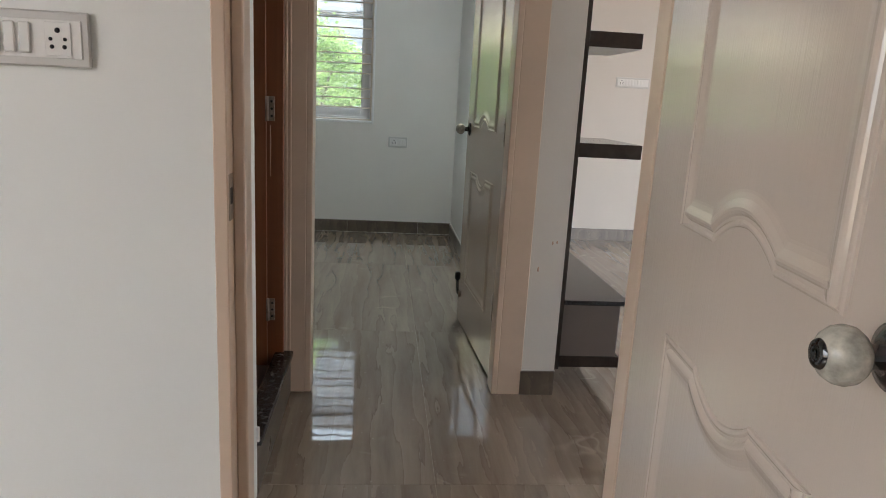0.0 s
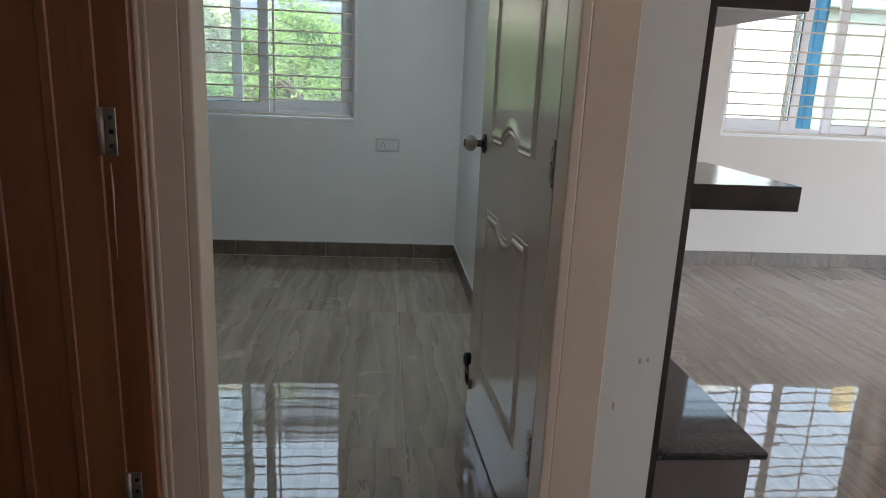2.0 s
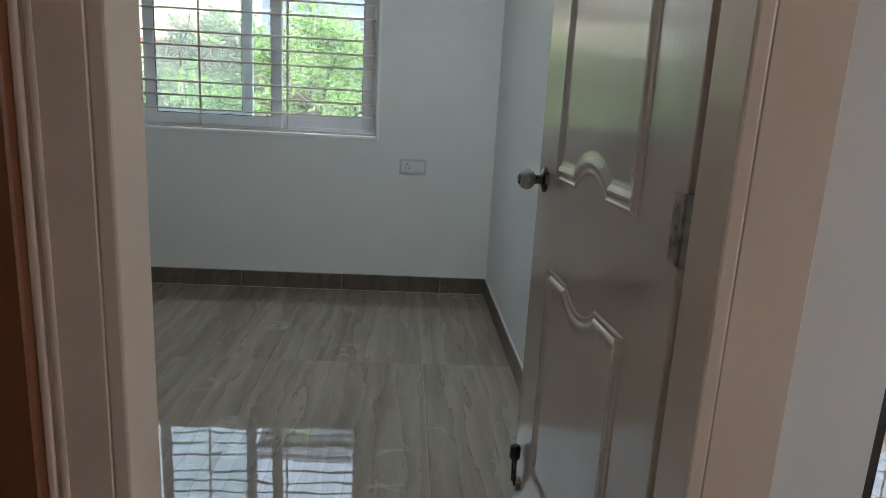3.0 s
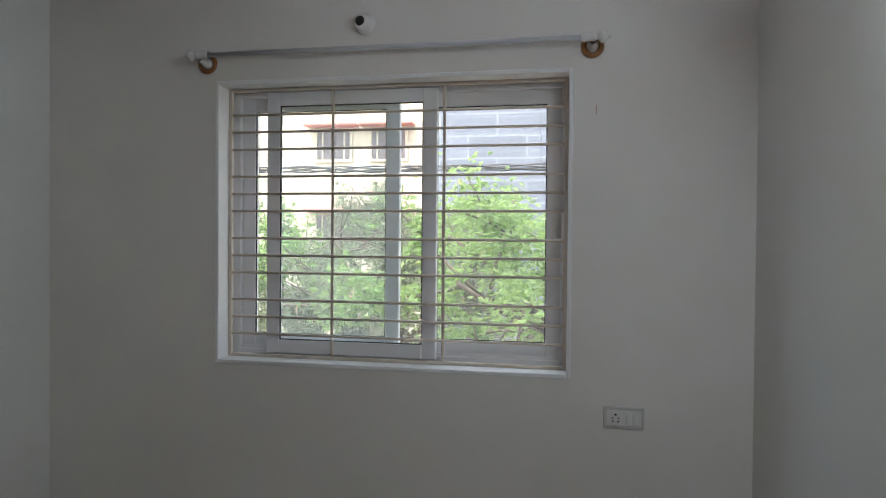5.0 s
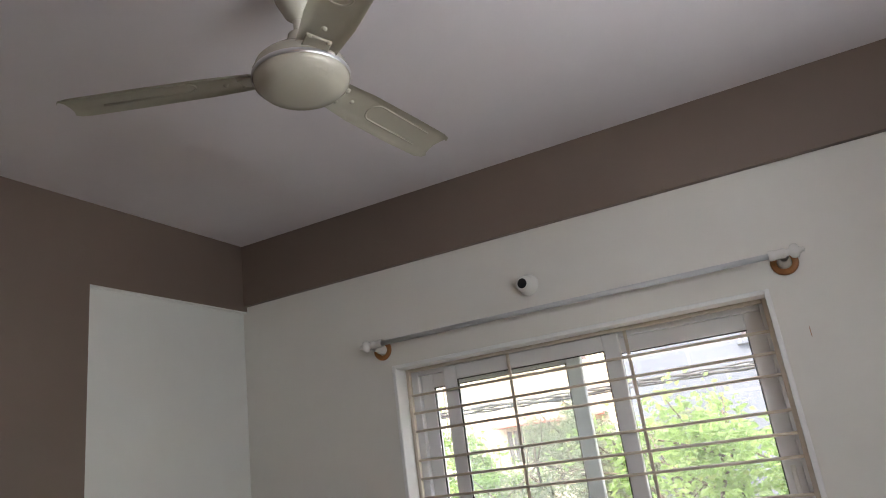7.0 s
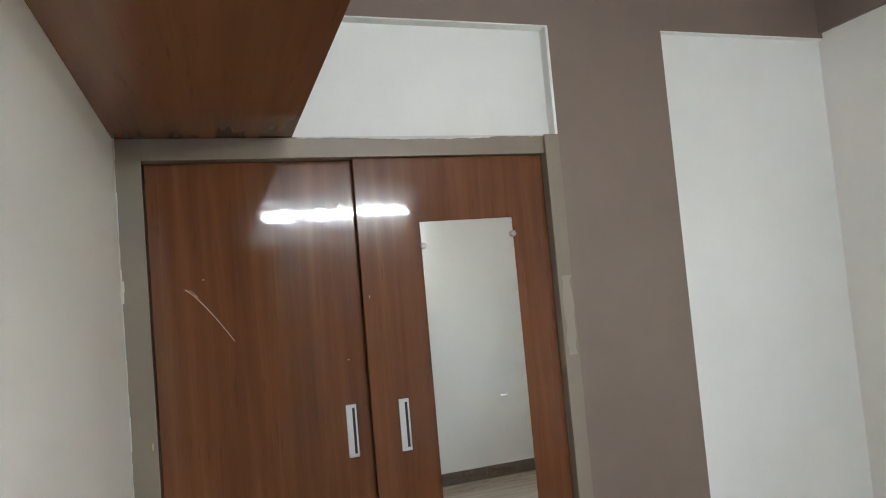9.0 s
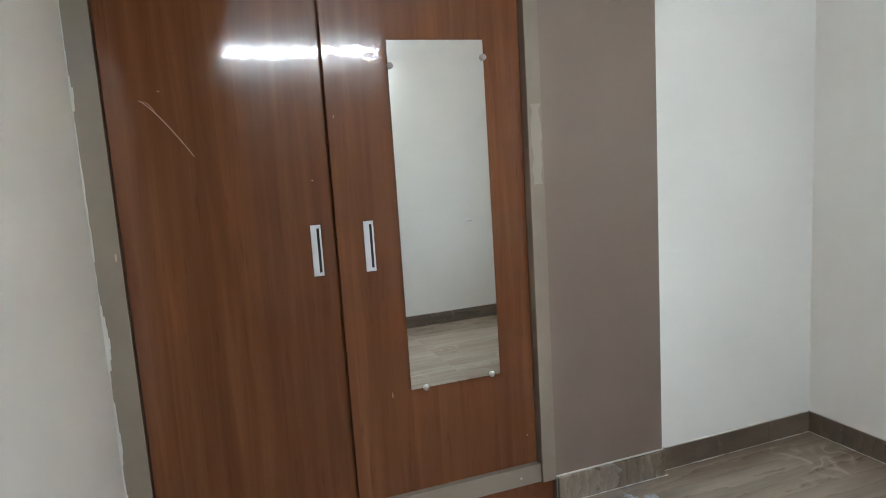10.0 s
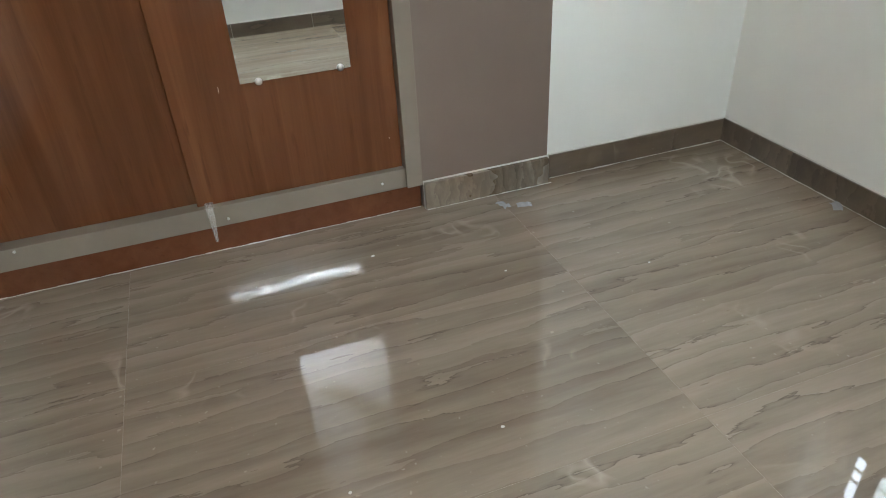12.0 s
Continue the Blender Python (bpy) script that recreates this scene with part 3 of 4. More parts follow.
def door_frame(name, label, x_left, x_right, y_front, y_back, face, top, stop_front):
    """A moulded timber door frame: two jambs and a head, each with stepped beads and a stop."""
    frame_thing = thing(name, label, "door frame", kind="structure")
    def jamb(xi, sgn):
        bm = bmesh.new()
        xo = xi - sgn * face
        xs = sorted((xo, xi))
        box(bm, xs[0], xs[1], y_front, y_back, 0, top, 0.002)
        for k, (w, d) in enumerate(((0.012, 0.010), (0.010, 0.007), (0.010, 0.004)) if stop_front and sgn > 0 else ()):
            a = xo + sgn * (0.004 + k * 0.014)
            b = a + sgn * w
            box(bm, min(a, b), max(a, b), y_front - d, y_front + 0.001, 0, top, 0.003, 2)
        a, b = xi - sgn * 0.001, xi + sgn * 0.022
        ys = (y_front + 0.0, y_back - 0.045) if stop_front else (y_front + 0.045, y_back)
        box(bm, min(a, b), max(a, b), ys[0], ys[1], 0, top - 0.0, 0.004, 2)
        return bm
    part("jamb", jamb(x_left, 1), FRAME_PAINT, frame_thing)
    part("jamb", jamb(x_right, -1), FRAME_PAINT, frame_thing)
    bm = boxes((x_left, x_right, y_front, y_back, top - face, top), bevel=0.002)
    part("head", bm, FRAME_PAINT, frame_thing)
    return frame_thing


# bedroom door, open against the partition
frame_b = door_frame("door_frame_1", "pink-cream painted moulded frame of the bedroom doorway", 0.315, 1.072, 3.005, 3.15, 0.095, 2.12, True)
LEAF_B = pose(1.096, 3.153, 0, 0, 0, 93.6)
leaf_b = panel_leaf("door_1", "open pale cream moulded two-panel bedroom door", LEAF_B, 0.80, 2.02, DOOR_PAINT, (0.155, 0.645), 0.74, 1.003, 0.805, 1.016)
# local +x leads into the bedroom; the face towards the room looks to local +y, so mirror mouldings on it too
for za, zb, bb, bt in ((0.24, 0.805, 0.0, -0.037), (1.016, 1.89, 0.039, 0.0)):
    bm = bmesh.new()
    ring_moulding(bm, panel_outline(0.155, 0.645, za, zb, bb, bt), [(i, -h) for i, h in STEPS], 0.035)
    part("panel_moulding", bm, DOOR_PAINT, leaf_b)
for z in (0.26, 0.975, 1.75):
    bm = bmesh.new()
    box(bm, 0.0, 0.032, 0.0345, 0.0375, z, z + 0.105, 0.0008)
    rod(bm, (-0.004, 0.036, z), (-0.004, 0.036, z + 0.105), 0.006, 10)
    box(bm, -0.03, -0.006, 0.036, 0.0385, z, z + 0.105, 0.0008)
    for k in (0.2, 0.5, 0.8):
        rod(bm, (0.017, 0.037, z + 0.105 * k), (0.017, 0.0393, z + 0.105 * k), 0.004, 8)
    part("hinge", bm, RUSTY, leaf_b, "stained steel butt hinge")
stop = part("door_stop", tube([(0.735, 0.045, 0.155), (0.735, 0.052, 0.17), (0.735, 0.054, 0.235)], 0.0075, 10), DARK_STEEL, leaf_b, "flip-down steel door stop")
part("rubber_tip", lathe([(0, 0.276), (0.011, 0.274), (0.0145, 0.266), (0.0145, 0.238), (0.009, 0.230)], 14, Matrix.Translation((0.735, 0.054, 0))), RUBBER, stop, "black rubber tip")
part("bracket", boxes((0.722, 0.748, 0.034, 0.048, 0.14, 0.172), bevel=0.003), RUSTY, stop)

# door of the first room, open towards the walk's start
frame_a = door_frame("door_frame_2", "pink-cream painted moulded frame of the first doorway", 0.314, 1.131, A0 - 0.006, A1, 0.024, 2.12, False)
leaf_a = panel_leaf("door_2", "open pale cream moulded door with an embossed ogee panel", pose(1.098, 1.771, 0, 0, 0, -96.2), 0.835, 2.06, DOOR_PAINT, (0.187, 0.668), 0.748, 0.953, 0.775, 0.962)
strike = part("strike_plate", boxes((0.3125, 0.3155, A0 + 0.004, A0 + 0.034, 0.905, 0.99), bevel=0.0006), RUSTY, frame_a, "stained steel strike plate")
part("latch_hole", boxes((0.3145, 0.3162, A0 + 0.010, A0 + 0.026, 0.935, 0.965)), HOLE, strike)

# bathroom door, open inwards
BX0 = -0.525
bath = thing("door_3", "open orange-brown wooden bathroom door with two raised ribs", "door", kind="structure")
bm = boxes((BX0, 0.178, 2.975, 3.008, 0.105, 2.06), bevel=0.002)
part("leaf", bm, BATH_WOOD, bath)
for xr in (-0.44, -0.30, -0.02, 0.085):
    part("rib", boxes((xr, xr + 0.02, 2.9715, 2.977, 0.15, 2.02), bevel=0.0025), BATH_WOOD, bath)
for z in (0.30, 1.035, 1.75):
    bm = bmesh.new()
    box(bm, 0.186, 0.206, 2.978, 2.981, z, z + 0.085, 0.0008)
    rod(bm, (0.181, 2.973, z), (0.181, 2.973, z + 0.085), 0.006, 10)
    hinge = part("hinge", bm, RUSTY, bath, "stained steel butt hinge")
    for k in (0.2, 0.5, 0.8):
        part("screw", rod(bmesh.new(), (0.197, 2.9772, z + 0.085 * k), (0.197, 2.98, z + 0.085 * k), 0.0048, 8), HOLE, hinge)
bath_frame = thing("door_frame_3", "brown wooden frame of the bathroom doorway", "door frame", kind="structure")
part("jamb", boxes((0.15, 0.238, 2.981, 3.03, 0.09, 2.12), bevel=0.003), BATH_WOOD, bath_frame)
part("jamb", boxes((0.142, 0.2, 2.311, 2.345, 0.09, 2.12), bevel=0.003), BATH_WOOD, bath_frame)
part("catch", boxes((0.255, 0.268, 2.302, 2.313, 0.17, 0.215), bevel=0.002), PLASTIC, bath_frame, "small white catch")
part("head", boxes((0.15, 0.238, 2.345, 2.981, 2.07, 2.12), bevel=0.003), BATH_WOOD, bath_frame)
part("paint_drip", tube([(0.191, 2.9805, 1.02), (0.192, 2.9805, 0.97), (0.1905, 2.9805, 0.90), (0.191, 2.9805, 0.84)], [0.001, 0.0022, 0.0013, 0.0006], 6), SCRATCH, bath_frame, "pale paint drip")
threshold = thing("threshold", "raised bathroom threshold with a dark granite top", "threshold", kind="structure")
part("riser", boxes((0.206, 0.262, 2.314, 3.001, 0, 0.152), bevel=0.002), SKIRT, threshold, "brown tiled riser")
part("granite_top", boxes((0.204, 0.272, 2.314, 3.001, 0.152, 0.172), bevel=0.003), OLD_GRANITE, threshold, "black granite slab")

# main door, folded back in front of the living-room window wall
main = thing("door_4", "open polished teak main door with carved panels", "door", pose(4.69, 6.085, 0), kind="structure")
part("leaf", boxes((0, 0.98, 0, 0.04, 0.008, 2.14), bevel=0.003), TEAK, main)
for za, zb, bb, bt in ((0.26, 0.82, 0.0, 0.07), (0.96, 1.98, -0.07, 0.07)):
    bm = bmesh.new()
    ring_moulding(bm, panel_outline(0.14, 0.84, za, zb, bb, bt, 0.26), [(a * 1.3, h * 1.6) for a, h in STEPS])
    part("panel_moulding", bm, TEAK, main)
part("pull_handle", tube([(0.1, -0.003, 1.33), (0.105, -0.035, 1.315), (0.095, -0.05, 1.26), (0.085, -0.05, 1.2), (0.09, -0.035, 1.14), (0.085, -0.003, 1.12)], [0.014, 0.011, 0.013, 0.012, 0.010, 0.013], 10), STEEL, main, "curved chrome pull handle")
part("night_latch", lathe([(0, 0.03), (0.02, 0.028), (0.026, 0.012), (0.026, 0)], 18, pose(0.075, 0, 1.055, 90)), STEEL, main, "round steel lock")
part("door_stop", tube([(0.085, -0.004, 0.21), (0.1, -0.03, 0.19), (0.075, -0.035, 0.12), (0.06, -0.03, 0.10)], 0.009, 8), STEEL, main, "steel foot stop")

# ---- windows ----
def sash(parent, x0, x1, y, z0, z1, stile=0.062, rail=0.062, depth=0.034):
    s = part("sash", boxes(
        (x0, x0 + stile, y, y + depth, z0, z1), (x1 - stile, x1, y, y + depth, z0, z1),
        (x0 + stile, x1 - stile, y, y + depth, z0, z0 + rail), (x0 + stile, x1 - stile, y, y + depth, z1 - rail, z1), bevel=0.003), UPVC, parent)
    pane = part("pane", boxes((x0 + stile - 0.004, x1 - stile + 0.004, y + depth / 2 - 0.003, y + depth / 2 + 0.003, z0 + rail - 0.004, z1 - rail + 0.004)), GLASS, s, "clear glass pane")
    pane.visible_shadow = False
    part("gasket", boxes(
        (x0 + stile, x0 + stile + 0.004, y + 0.004, y + 0.012, z0 + rail, z1 - rail), (x1 - stile - 0.004, x1 - stile, y + 0.004, y + 0.012, z0 + rail, z1 - rail),
        (x0 + stile, x1 - stile, y + 0.004, y + 0.012, z1 - rail - 0.004, z1 - rail), (x0 + stile, x1 - stile, y + 0.004, y + 0.012, z0 + rail, z0 + rail + 0.004)), RUBBER, s)
    return s


def sliding_window(name, label, opening, sashes, bars, groups, step, uprights):
    x0, x1, z0, z1 = opening
    w = thing(name, label, "window", kind="structure")
    part("window_frame", boxes(
        (x0, x0 + 0.035, 6.347, 6.415, z0, z1), (x1 - 0.035, x1, 6.347, 6.415, z0, z1),
        (x0 + 0.035, x1 - 0.035, 6.347, 6.415, z0, z0 + 0.035), (x0 + 0.035, x1 - 0.035, 6.347, 6.415, z1 - 0.035, z1), bevel=0.003), UPVC, w)
    part("track", boxes((x0 + 0.035, x1 - 0.035, 6.352, 6.356, z0 + 0.035, z0 + 0.048), (x0 + 0.035, x1 - 0.035, 6.37, 6.374, z0 + 0.035, z0 + 0.048), (x0 + 0.035, x1 - 0.035, 6.407, 6.411, z0 + 0.035, z0 + 0.048)), UPVC, w)
    for a, b, y in sashes:
        inner = y < 6.36                        # the inner sash runs on the face of the frame
        s = sash(w, a, b, y, z0 + (0.022 if inner else 0.04), z1 - (0.02 if inner else 0.034), depth=0.03 if inner else 0.034)
    part("sash_lock", boxes((sashes[-1][1] - 0.04, sashes[-1][1] - 0.022, sashes[-1][2] - 0.008, sashes[-1][2] + 0.001, 1.46, 1.56), bevel=0.004), PLASTIC, s, "white sash lock")
    # painted lip round the opening
    part("reveal_edge", boxes(
        (x0 - 0.012, x0 + 0.006, Y_N - 0.004, Y_N + 0.085, z0 - 0.012, z1 + 0.012), (x1 - 0.006, x1 + 0.012, Y_N - 0.004, Y_N + 0.085, z0 - 0.012, z1 + 0.012),
        (x0 + 0.006, x1 - 0.006, Y_N - 0.004, Y_N + 0.085, z0 - 0.012, z0 + 0.006), (x0 + 0.006, x1 - 0.006, Y_N - 0.004, Y_N + 0.085, z1 - 0.006, z1 + 0.012), bevel=0.003), REVEAL, w, "white painted window edge")
    g = part("grill_frame", boxes(
        (x0 + 0.006, x0 + 0.022, 6.288, 6.31, z0 + 0.006, z1 - 0.006), (x1 - 0.022, x1 - 0.006, 6.288, 6.31, z0 + 0.006, z1 - 0.006),
        (x0 + 0.022, x1 - 0.022, 6.288, 6.31, z0 + 0.006, z0 + 0.020), (x0 + 0.022, x1 - 0.022, 6.288, 6.31, z1 - 0.020, z1 - 0.006), bevel=0.002), GRILL, w, "cream painted steel grill")
    for k in range(groups):
        for j in range(3):
            z = bars - k * step - j * 0.0775
            part("grill_bar", rod(bmesh.new(), (x0 + 0.012, 6.296, z), (x1 - 0.012, 6.296, z), 0.0058, 10), GRILL, g)
    for x in uprights:
        part("grill_upright", boxes((x - 0.0065, x + 0.0065, 6.301, 6.309, z0 + 0.012, z1 - 0.012), bevel=0.002), GRILL, g)
    return w


sliding_window("window_1", "white sliding bedroom window behind a cream horizontal-bar grill", BW, [(-1.003, -0.253, 6.372), (-0.857, -0.072, 6.3145), (-0.145, 0.457, 6.372)], 2.022, 4, 0.2775, (-0.54, -0.038))
sliding_window("window_2", "white sliding living-room window behind a cream grill", LW, [(3.035, 3.63, 6.372), (3.79, 4.565, 6.3145)], 2.07, 4, 0.285, (3.47, 4.13))

# ---- curtain rod and camera fitting over the window ----
def curtain_rod(label, x0, x1, z):
    """A metal pole between two wooden wall rings with turned white finials."""
    rod_thing = thing("curtain_rod", label, "curtain rod", group="curtain rods")
    part("pole", rod(bmesh.new(), (x0 - 0.005, 6.128, z), (x1 - 0.005, 6.128, z), 0.0105, 16), ROD, rod_thing)
    for x, s in ((x0, -1), (x1, 1)):
        b = part("bracket_ring", lathe([(0.024, 0.0), (0.042, 0.0), (0.046, 0.006), (0.042, 0.013), (0.032, 0.014), (0.024, 0.010), (0.024, 0.0)], 26, pose(x, Y_N, z - 0.018, 90)), RING, rod_thing, "orange wooden wall ring")
        part("holder", lathe([(0.024, 0.0), (0.022, 0.03), (0.014, 0.045), (0.014, 0.078)], 16, pose(x, Y_N, z - 0.015, 90)), PLASTIC, b)
        part("finial", lathe([(0.017, -0.045), (0.0185, -0.04), (0.0185, -0.028), (0.0165, -0.026), (0.0165, 0.0), (0.019, 0.004), (0.013, 0.010), (0.012, 0.020), (0.022, 0.026), (0.026, 0.036), (0.023, 0.047), (0.012, 0.052), (0.008, 0.06), (0.009, 0.066), (0, 0.07)], 20, Matrix.Translation((x, 6.128, z)) @ pose(0, 0, 0, 0, 90 * s)), PLASTIC, rod_thing, "white turned finial")


curtain_rod("silver curtain rod on wooden ring brackets above the bedroom window", -1.085, 0.575, 2.253)
curtain_rod("silver curtain rod on wooden ring brackets above the living-room window", 2.9, 4.712, 2.315)
eye_thing = thing("dome_fitting", "small white round fitting with a dark centre on the wall", "wall fitting")
part("body", lathe([(0.046, 0.0), (0.046, 0.006), (0.041, 0.012), (0.036, 0.03), (0.031, 0.05), (0.022, 0.056), (0.0, 0.056)], 28, pose(-0.362, Y_N, 2.372, 90, 0, -8)), PLASTIC, eye_thing)
part("dark_centre", lathe([(0.021, 0.0555), (0.020, 0.0575), (0, 0.058)], 24, pose(-0.362, Y_N, 2.372, 90, 0, -8)), HOLE, eye_thing, "dark round centre")

# ---- switch plates ----
def switch_plate(label, m, width, height, switches, socket_at, group=""):
    """A modular plate, built flat: local x along the wall, z up, facing -y."""
    t = thing("switch_plate", label, "switch plate", m, group)
    part("plate", boxes((0, width, -0.010, 0, 0, height), bevel=0.003), PLATE, t)
    part("inner_frame", boxes((0.012, width - 0.012, -0.0125, -0.009, 0.014, height - 0.014), bevel=0.0012), PLASTIC, t)
    for x in switches:
        part("rocker", boxes((x, x + 0.018, -0.018, -0.012, 0.02, height - 0.02), bevel=0.002), PLASTIC, t)
    if socket_at is not None:
        s = part("socket", boxes((socket_at, socket_at + 0.042, -0.0145, -0.012, 0.018, height - 0.018), bevel=0.001), PLASTIC, t)
        c = socket_at + 0.021
        for dx, dz, r in ((0, 0.014, 0.0045), (-0.0115, 0.0, 0.0032), (0.0115, 0.0, 0.0032), (-0.010, -0.0125, 0.0036), (0.010, -0.0125, 0.0036)):
            part("pin_hole", rod(bmesh.new(), (c + dx, -0.0150, height / 2 + dz), (c + dx, -0.0142, height / 2 + dz), r, 10), HOLE, s)
    return t


switch_plate("white socket and two-switch plate under the window", pose(0.633, Y_N, 0.727), 0.157, 0.088, (0.088, 0.112), 0.026)
switch_plate("white switch plate with a socket beside the doorway", pose(-0.173, A0, 1.160), 0.268, 0.09, (0.03, 0.054, 0.078, 0.110, 0.134, 0.158), 0.198)
switch_plate("small white switch plate on the passage wall", pose(X_L, 2.085, 1.178, 0, 0, 90), 0.115, 0.082, (0.02, 0.042), 0.064)
switch_plate("white switch board on the living-room wall", pose(2.52, Y_N, 1.315), 0.29, 0.085, (0.08, 0.105, 0.13, 0.155, 0.18, 0.205), 0.025)
switch_plate("small white plate beside the main door", pose(4.615, Y_N, 1.03), 0.06, 0.085, (0.02,), None)

# ---- tube light on the partition ----
TUBE_EMIT = bpy.data.materials.new("lit_tube")
TUBE_EMIT.use_nodes = True
tb = TUBE_EMIT.node_tree.nodes["Principled BSDF"]
tb.inputs["Emission Color"].default_value = (0.82, 0.96, 1.0, 1)
tb.inputs["Emission Strength"].default_value = TUBE
lamp = thing("tube_light", "lit white batten tube light on the partition wall", "tube light")
part("batten", boxes((X_E - 0.03, X_E, 3.86, 5.06, 2.245, 2.295), bevel=0.004), PLASTIC, lamp)
part("tube", rod(bmesh.new(), (X_E - 0.045, 3.88, 2.27), (X_E - 0.045, 5.04, 2.27), 0.014, 16), TUBE_EMIT, lamp, "lit tube")
for y in (3.868, 5.052):
    part("holder", boxes((X_E - 0.062, X_E - 0.028, y - 0.011, y + 0.011, 2.25, 2.29), bevel=0.003), PLASTIC, lamp)

# ---- ceiling fan ----
fan = thing("ceiling_fan", "cream three-blade ceiling fan on a short down-rod", "ceiling fan", pose(-0.372, 4.775, 2.652))
part("motor_housing", lathe([(0, -0.045), (0.06, -0.043), (0.095, -0.034), (0.112, -0.018), (0.116, 0.0), (0.116, 0.012), (0.108, 0.020), (0.108, 0.032), (0.095, 0.046), (0.05, 0.058), (0.02, 0.064), (0, 0.064)], 40), FAN, fan)
part("trim_ring", lathe([(0.1165, -0.006), (0.1185, -0.003), (0.1185, 0.004), (0.1165, 0.007)], 40), ALU, fan, "thin bright ring")
part("down_rod", lathe([(0.011, 0.06), (0.011, 0.25)], 14), FAN, fan)
part("canopy", lathe([(0.012, 0.160), (0.03, 0.175), (0.052, 0.220), (0.06, 0.266), (0.06, 0.273)], 24), FAN, fan)
part("lower_cup", lathe([(0.012, 0.13), (0.026, 0.12), (0.034, 0.085), (0.034, 0.06)], 24), FAN, fan)
for ang in FAN_ANGLES:
    m = pose(0, 0, 0.012, 0, 0, ang) @ pose(0, 0, 0, -13)
    bm = bmesh.new()
    cols = [(0.115, 0.046, 0.050), (0.16, 0.05, 0.054), (0.22, 0.056, 0.060), (0.40, 0.061, 0.063), (0.545, 0.063, 0.060), (0.572, 0.058, 0.052), (0.58, 0.045, 0.038)]
    rows_ = []
    for r, wl, wr in cols:
        ring = []
        for u in (-1.0, -0.9, -0.55, 0.0, 0.55, 0.9, 1.0):
            y = u * (wl if u < 0 else wr)
            z = 0.008 * (1 - u * u) - (0.006 if abs(u) == 1 else 0)
            ring.append(bm.verts.new(m @ Vector((r, y, z))))
        rows_.append(ring)
    for a, b in zip(rows_, rows_[1:]):
        for i in range(6):
            bm.faces.new((a[i], a[i + 1], b[i + 1], b[i])).smooth = True
    bmesh.ops.solidify(bm, geom=bm.faces[:], thickness=0.003)
    blade = part("blade", bm, FAN, fan)
    part("blade_arm", box(bmesh.new(), 0.10, 0.15, -0.03, 0.03, -0.004, 0.003, 0.002), FAN, blade)
    blade.children[0].matrix_basis = m
    for bx, by in ((0.145, 0.022), (0.145, -0.022), (0.185, 0.0)):
        part("rivet", lathe([(0.0065, -0.004), (0.006, -0.007), (0.003, -0.009), (0, -0.0095)], 10, m @ Matrix.Translation((bx, by, 0.003))), FAN, blade)
    emboss = []
    for i in range(25):
        a = math.radians(90 + 180 * i / 24)
        emboss.append(m @ Vector((0.29 + 0.03 * math.cos(a), 0.03 * math.sin(a), 0.003 + 0.008 * (1 - (0.5 * math.sin(a)) ** 2) - 0.0035)))
    emboss = [m @ Vector((0.50, 0.03, 0.0035))] + emboss + [m @ Vector((0.50, -0.03, 0.0035))]
    part("pressed_rib", tube(emboss, 0.0028, 6), FAN, blade)

# ---- wardrobe ----
ward = thing("wardrobe", "built-in walnut sliding wardrobe with greige frame", "wardrobe", pose(-1.9, 3.24, 0))
def wbox(*rows, bevel=0.0015):
    """Boxes given in room coordinates, moved to the wardrobe's own."""
    return boxes(*[(a + 1.9, b + 1.9, c - 3.24, d - 3.24, e, f) for a, b, c, d, e, f in rows], bevel=bevel)
part("plinth", wbox((-2.5, -1.884, 3.235, 4.79, 0, 0.099)), WALNUT_X, ward, "walnut plinth")
part("carcass", wbox((-2.54, -2.0, 3.235, 3.255, 0.07, 2.14), (-2.54, -2.0, 4.765, 4.785, 0.07, 2.14), (-2.55, -2.54, 3.255, 4.765, 0.07, 2.14), (-2.54, -2.0, 3.255, 4.765, 0.07, 0.09), (-2.54, -2.0, 3.255, 4.765, 2.12, 2.14)), GREIGE, ward)
part("stile", wbox((-2.0, -1.872, 3.232, 3.309, 0.1, 2.146)), GREIGE, ward, "greige upright")
part("stile", wbox((-2.0, -1.862, 4.733, 4.794, 0.1, 2.146)), GREIGE, ward, "greige upright")
part("top_rail", wbox((-2.0, -1.874, 3.309, 4.733, 2.075, 2.146)), GREIGE, ward, "greige top rail")
part("bottom_rail", wbox((-2.0, -1.874, 3.309, 4.733, 0.1, 0.177)), GREIGE, ward, "greige bottom rail")
left = part("sliding_door", wbox((-1.955, -1.932, 3.311, 4.06, 0.174, 2.075)), WALNUT, ward, "glossy walnut sliding door, scratched")
right = part("sliding_door", wbox((-1.925, -1.902, 3.99, 4.731, 0.174, 2.075)), WALNUT, ward, "glossy walnut sliding door with a mirror")
def recessed_pull(parent, x, y):
    p = part("recessed_handle", wbox((x, x + 0.003, y, y + 0.006, 1.04, 1.22), (x, x + 0.003, y + 0.030, y + 0.036, 1.04, 1.22), (x, x + 0.003, y + 0.006, y + 0.03, 1.04, 1.052), (x, x + 0.003, y + 0.006, y + 0.03, 1.208, 1.22), (x, x + 0.0014, y + 0.006, y + 0.021, 1.052, 1.208), bevel=0.0006), ALU, parent, "satin aluminium recessed handle")
    part("finger_slot", wbox((x, x + 0.0012, y + 0.021, y + 0.030, 1.052, 1.208), bevel=0), HOLE, p)
recessed_pull(left, -1.932, 3.905)
recessed_pull(right, -1.902, 4.086)
glass_plate = wbox((-1.899, -1.894, 4.216, 4.580, 0.579, 1.837), bevel=0)
for v in glass_plate.verts:                       # it leans: the foot stands off the door, the top touches it
    v.co.x += 0.0038 if v.co.z < 1.0 else -0.0029
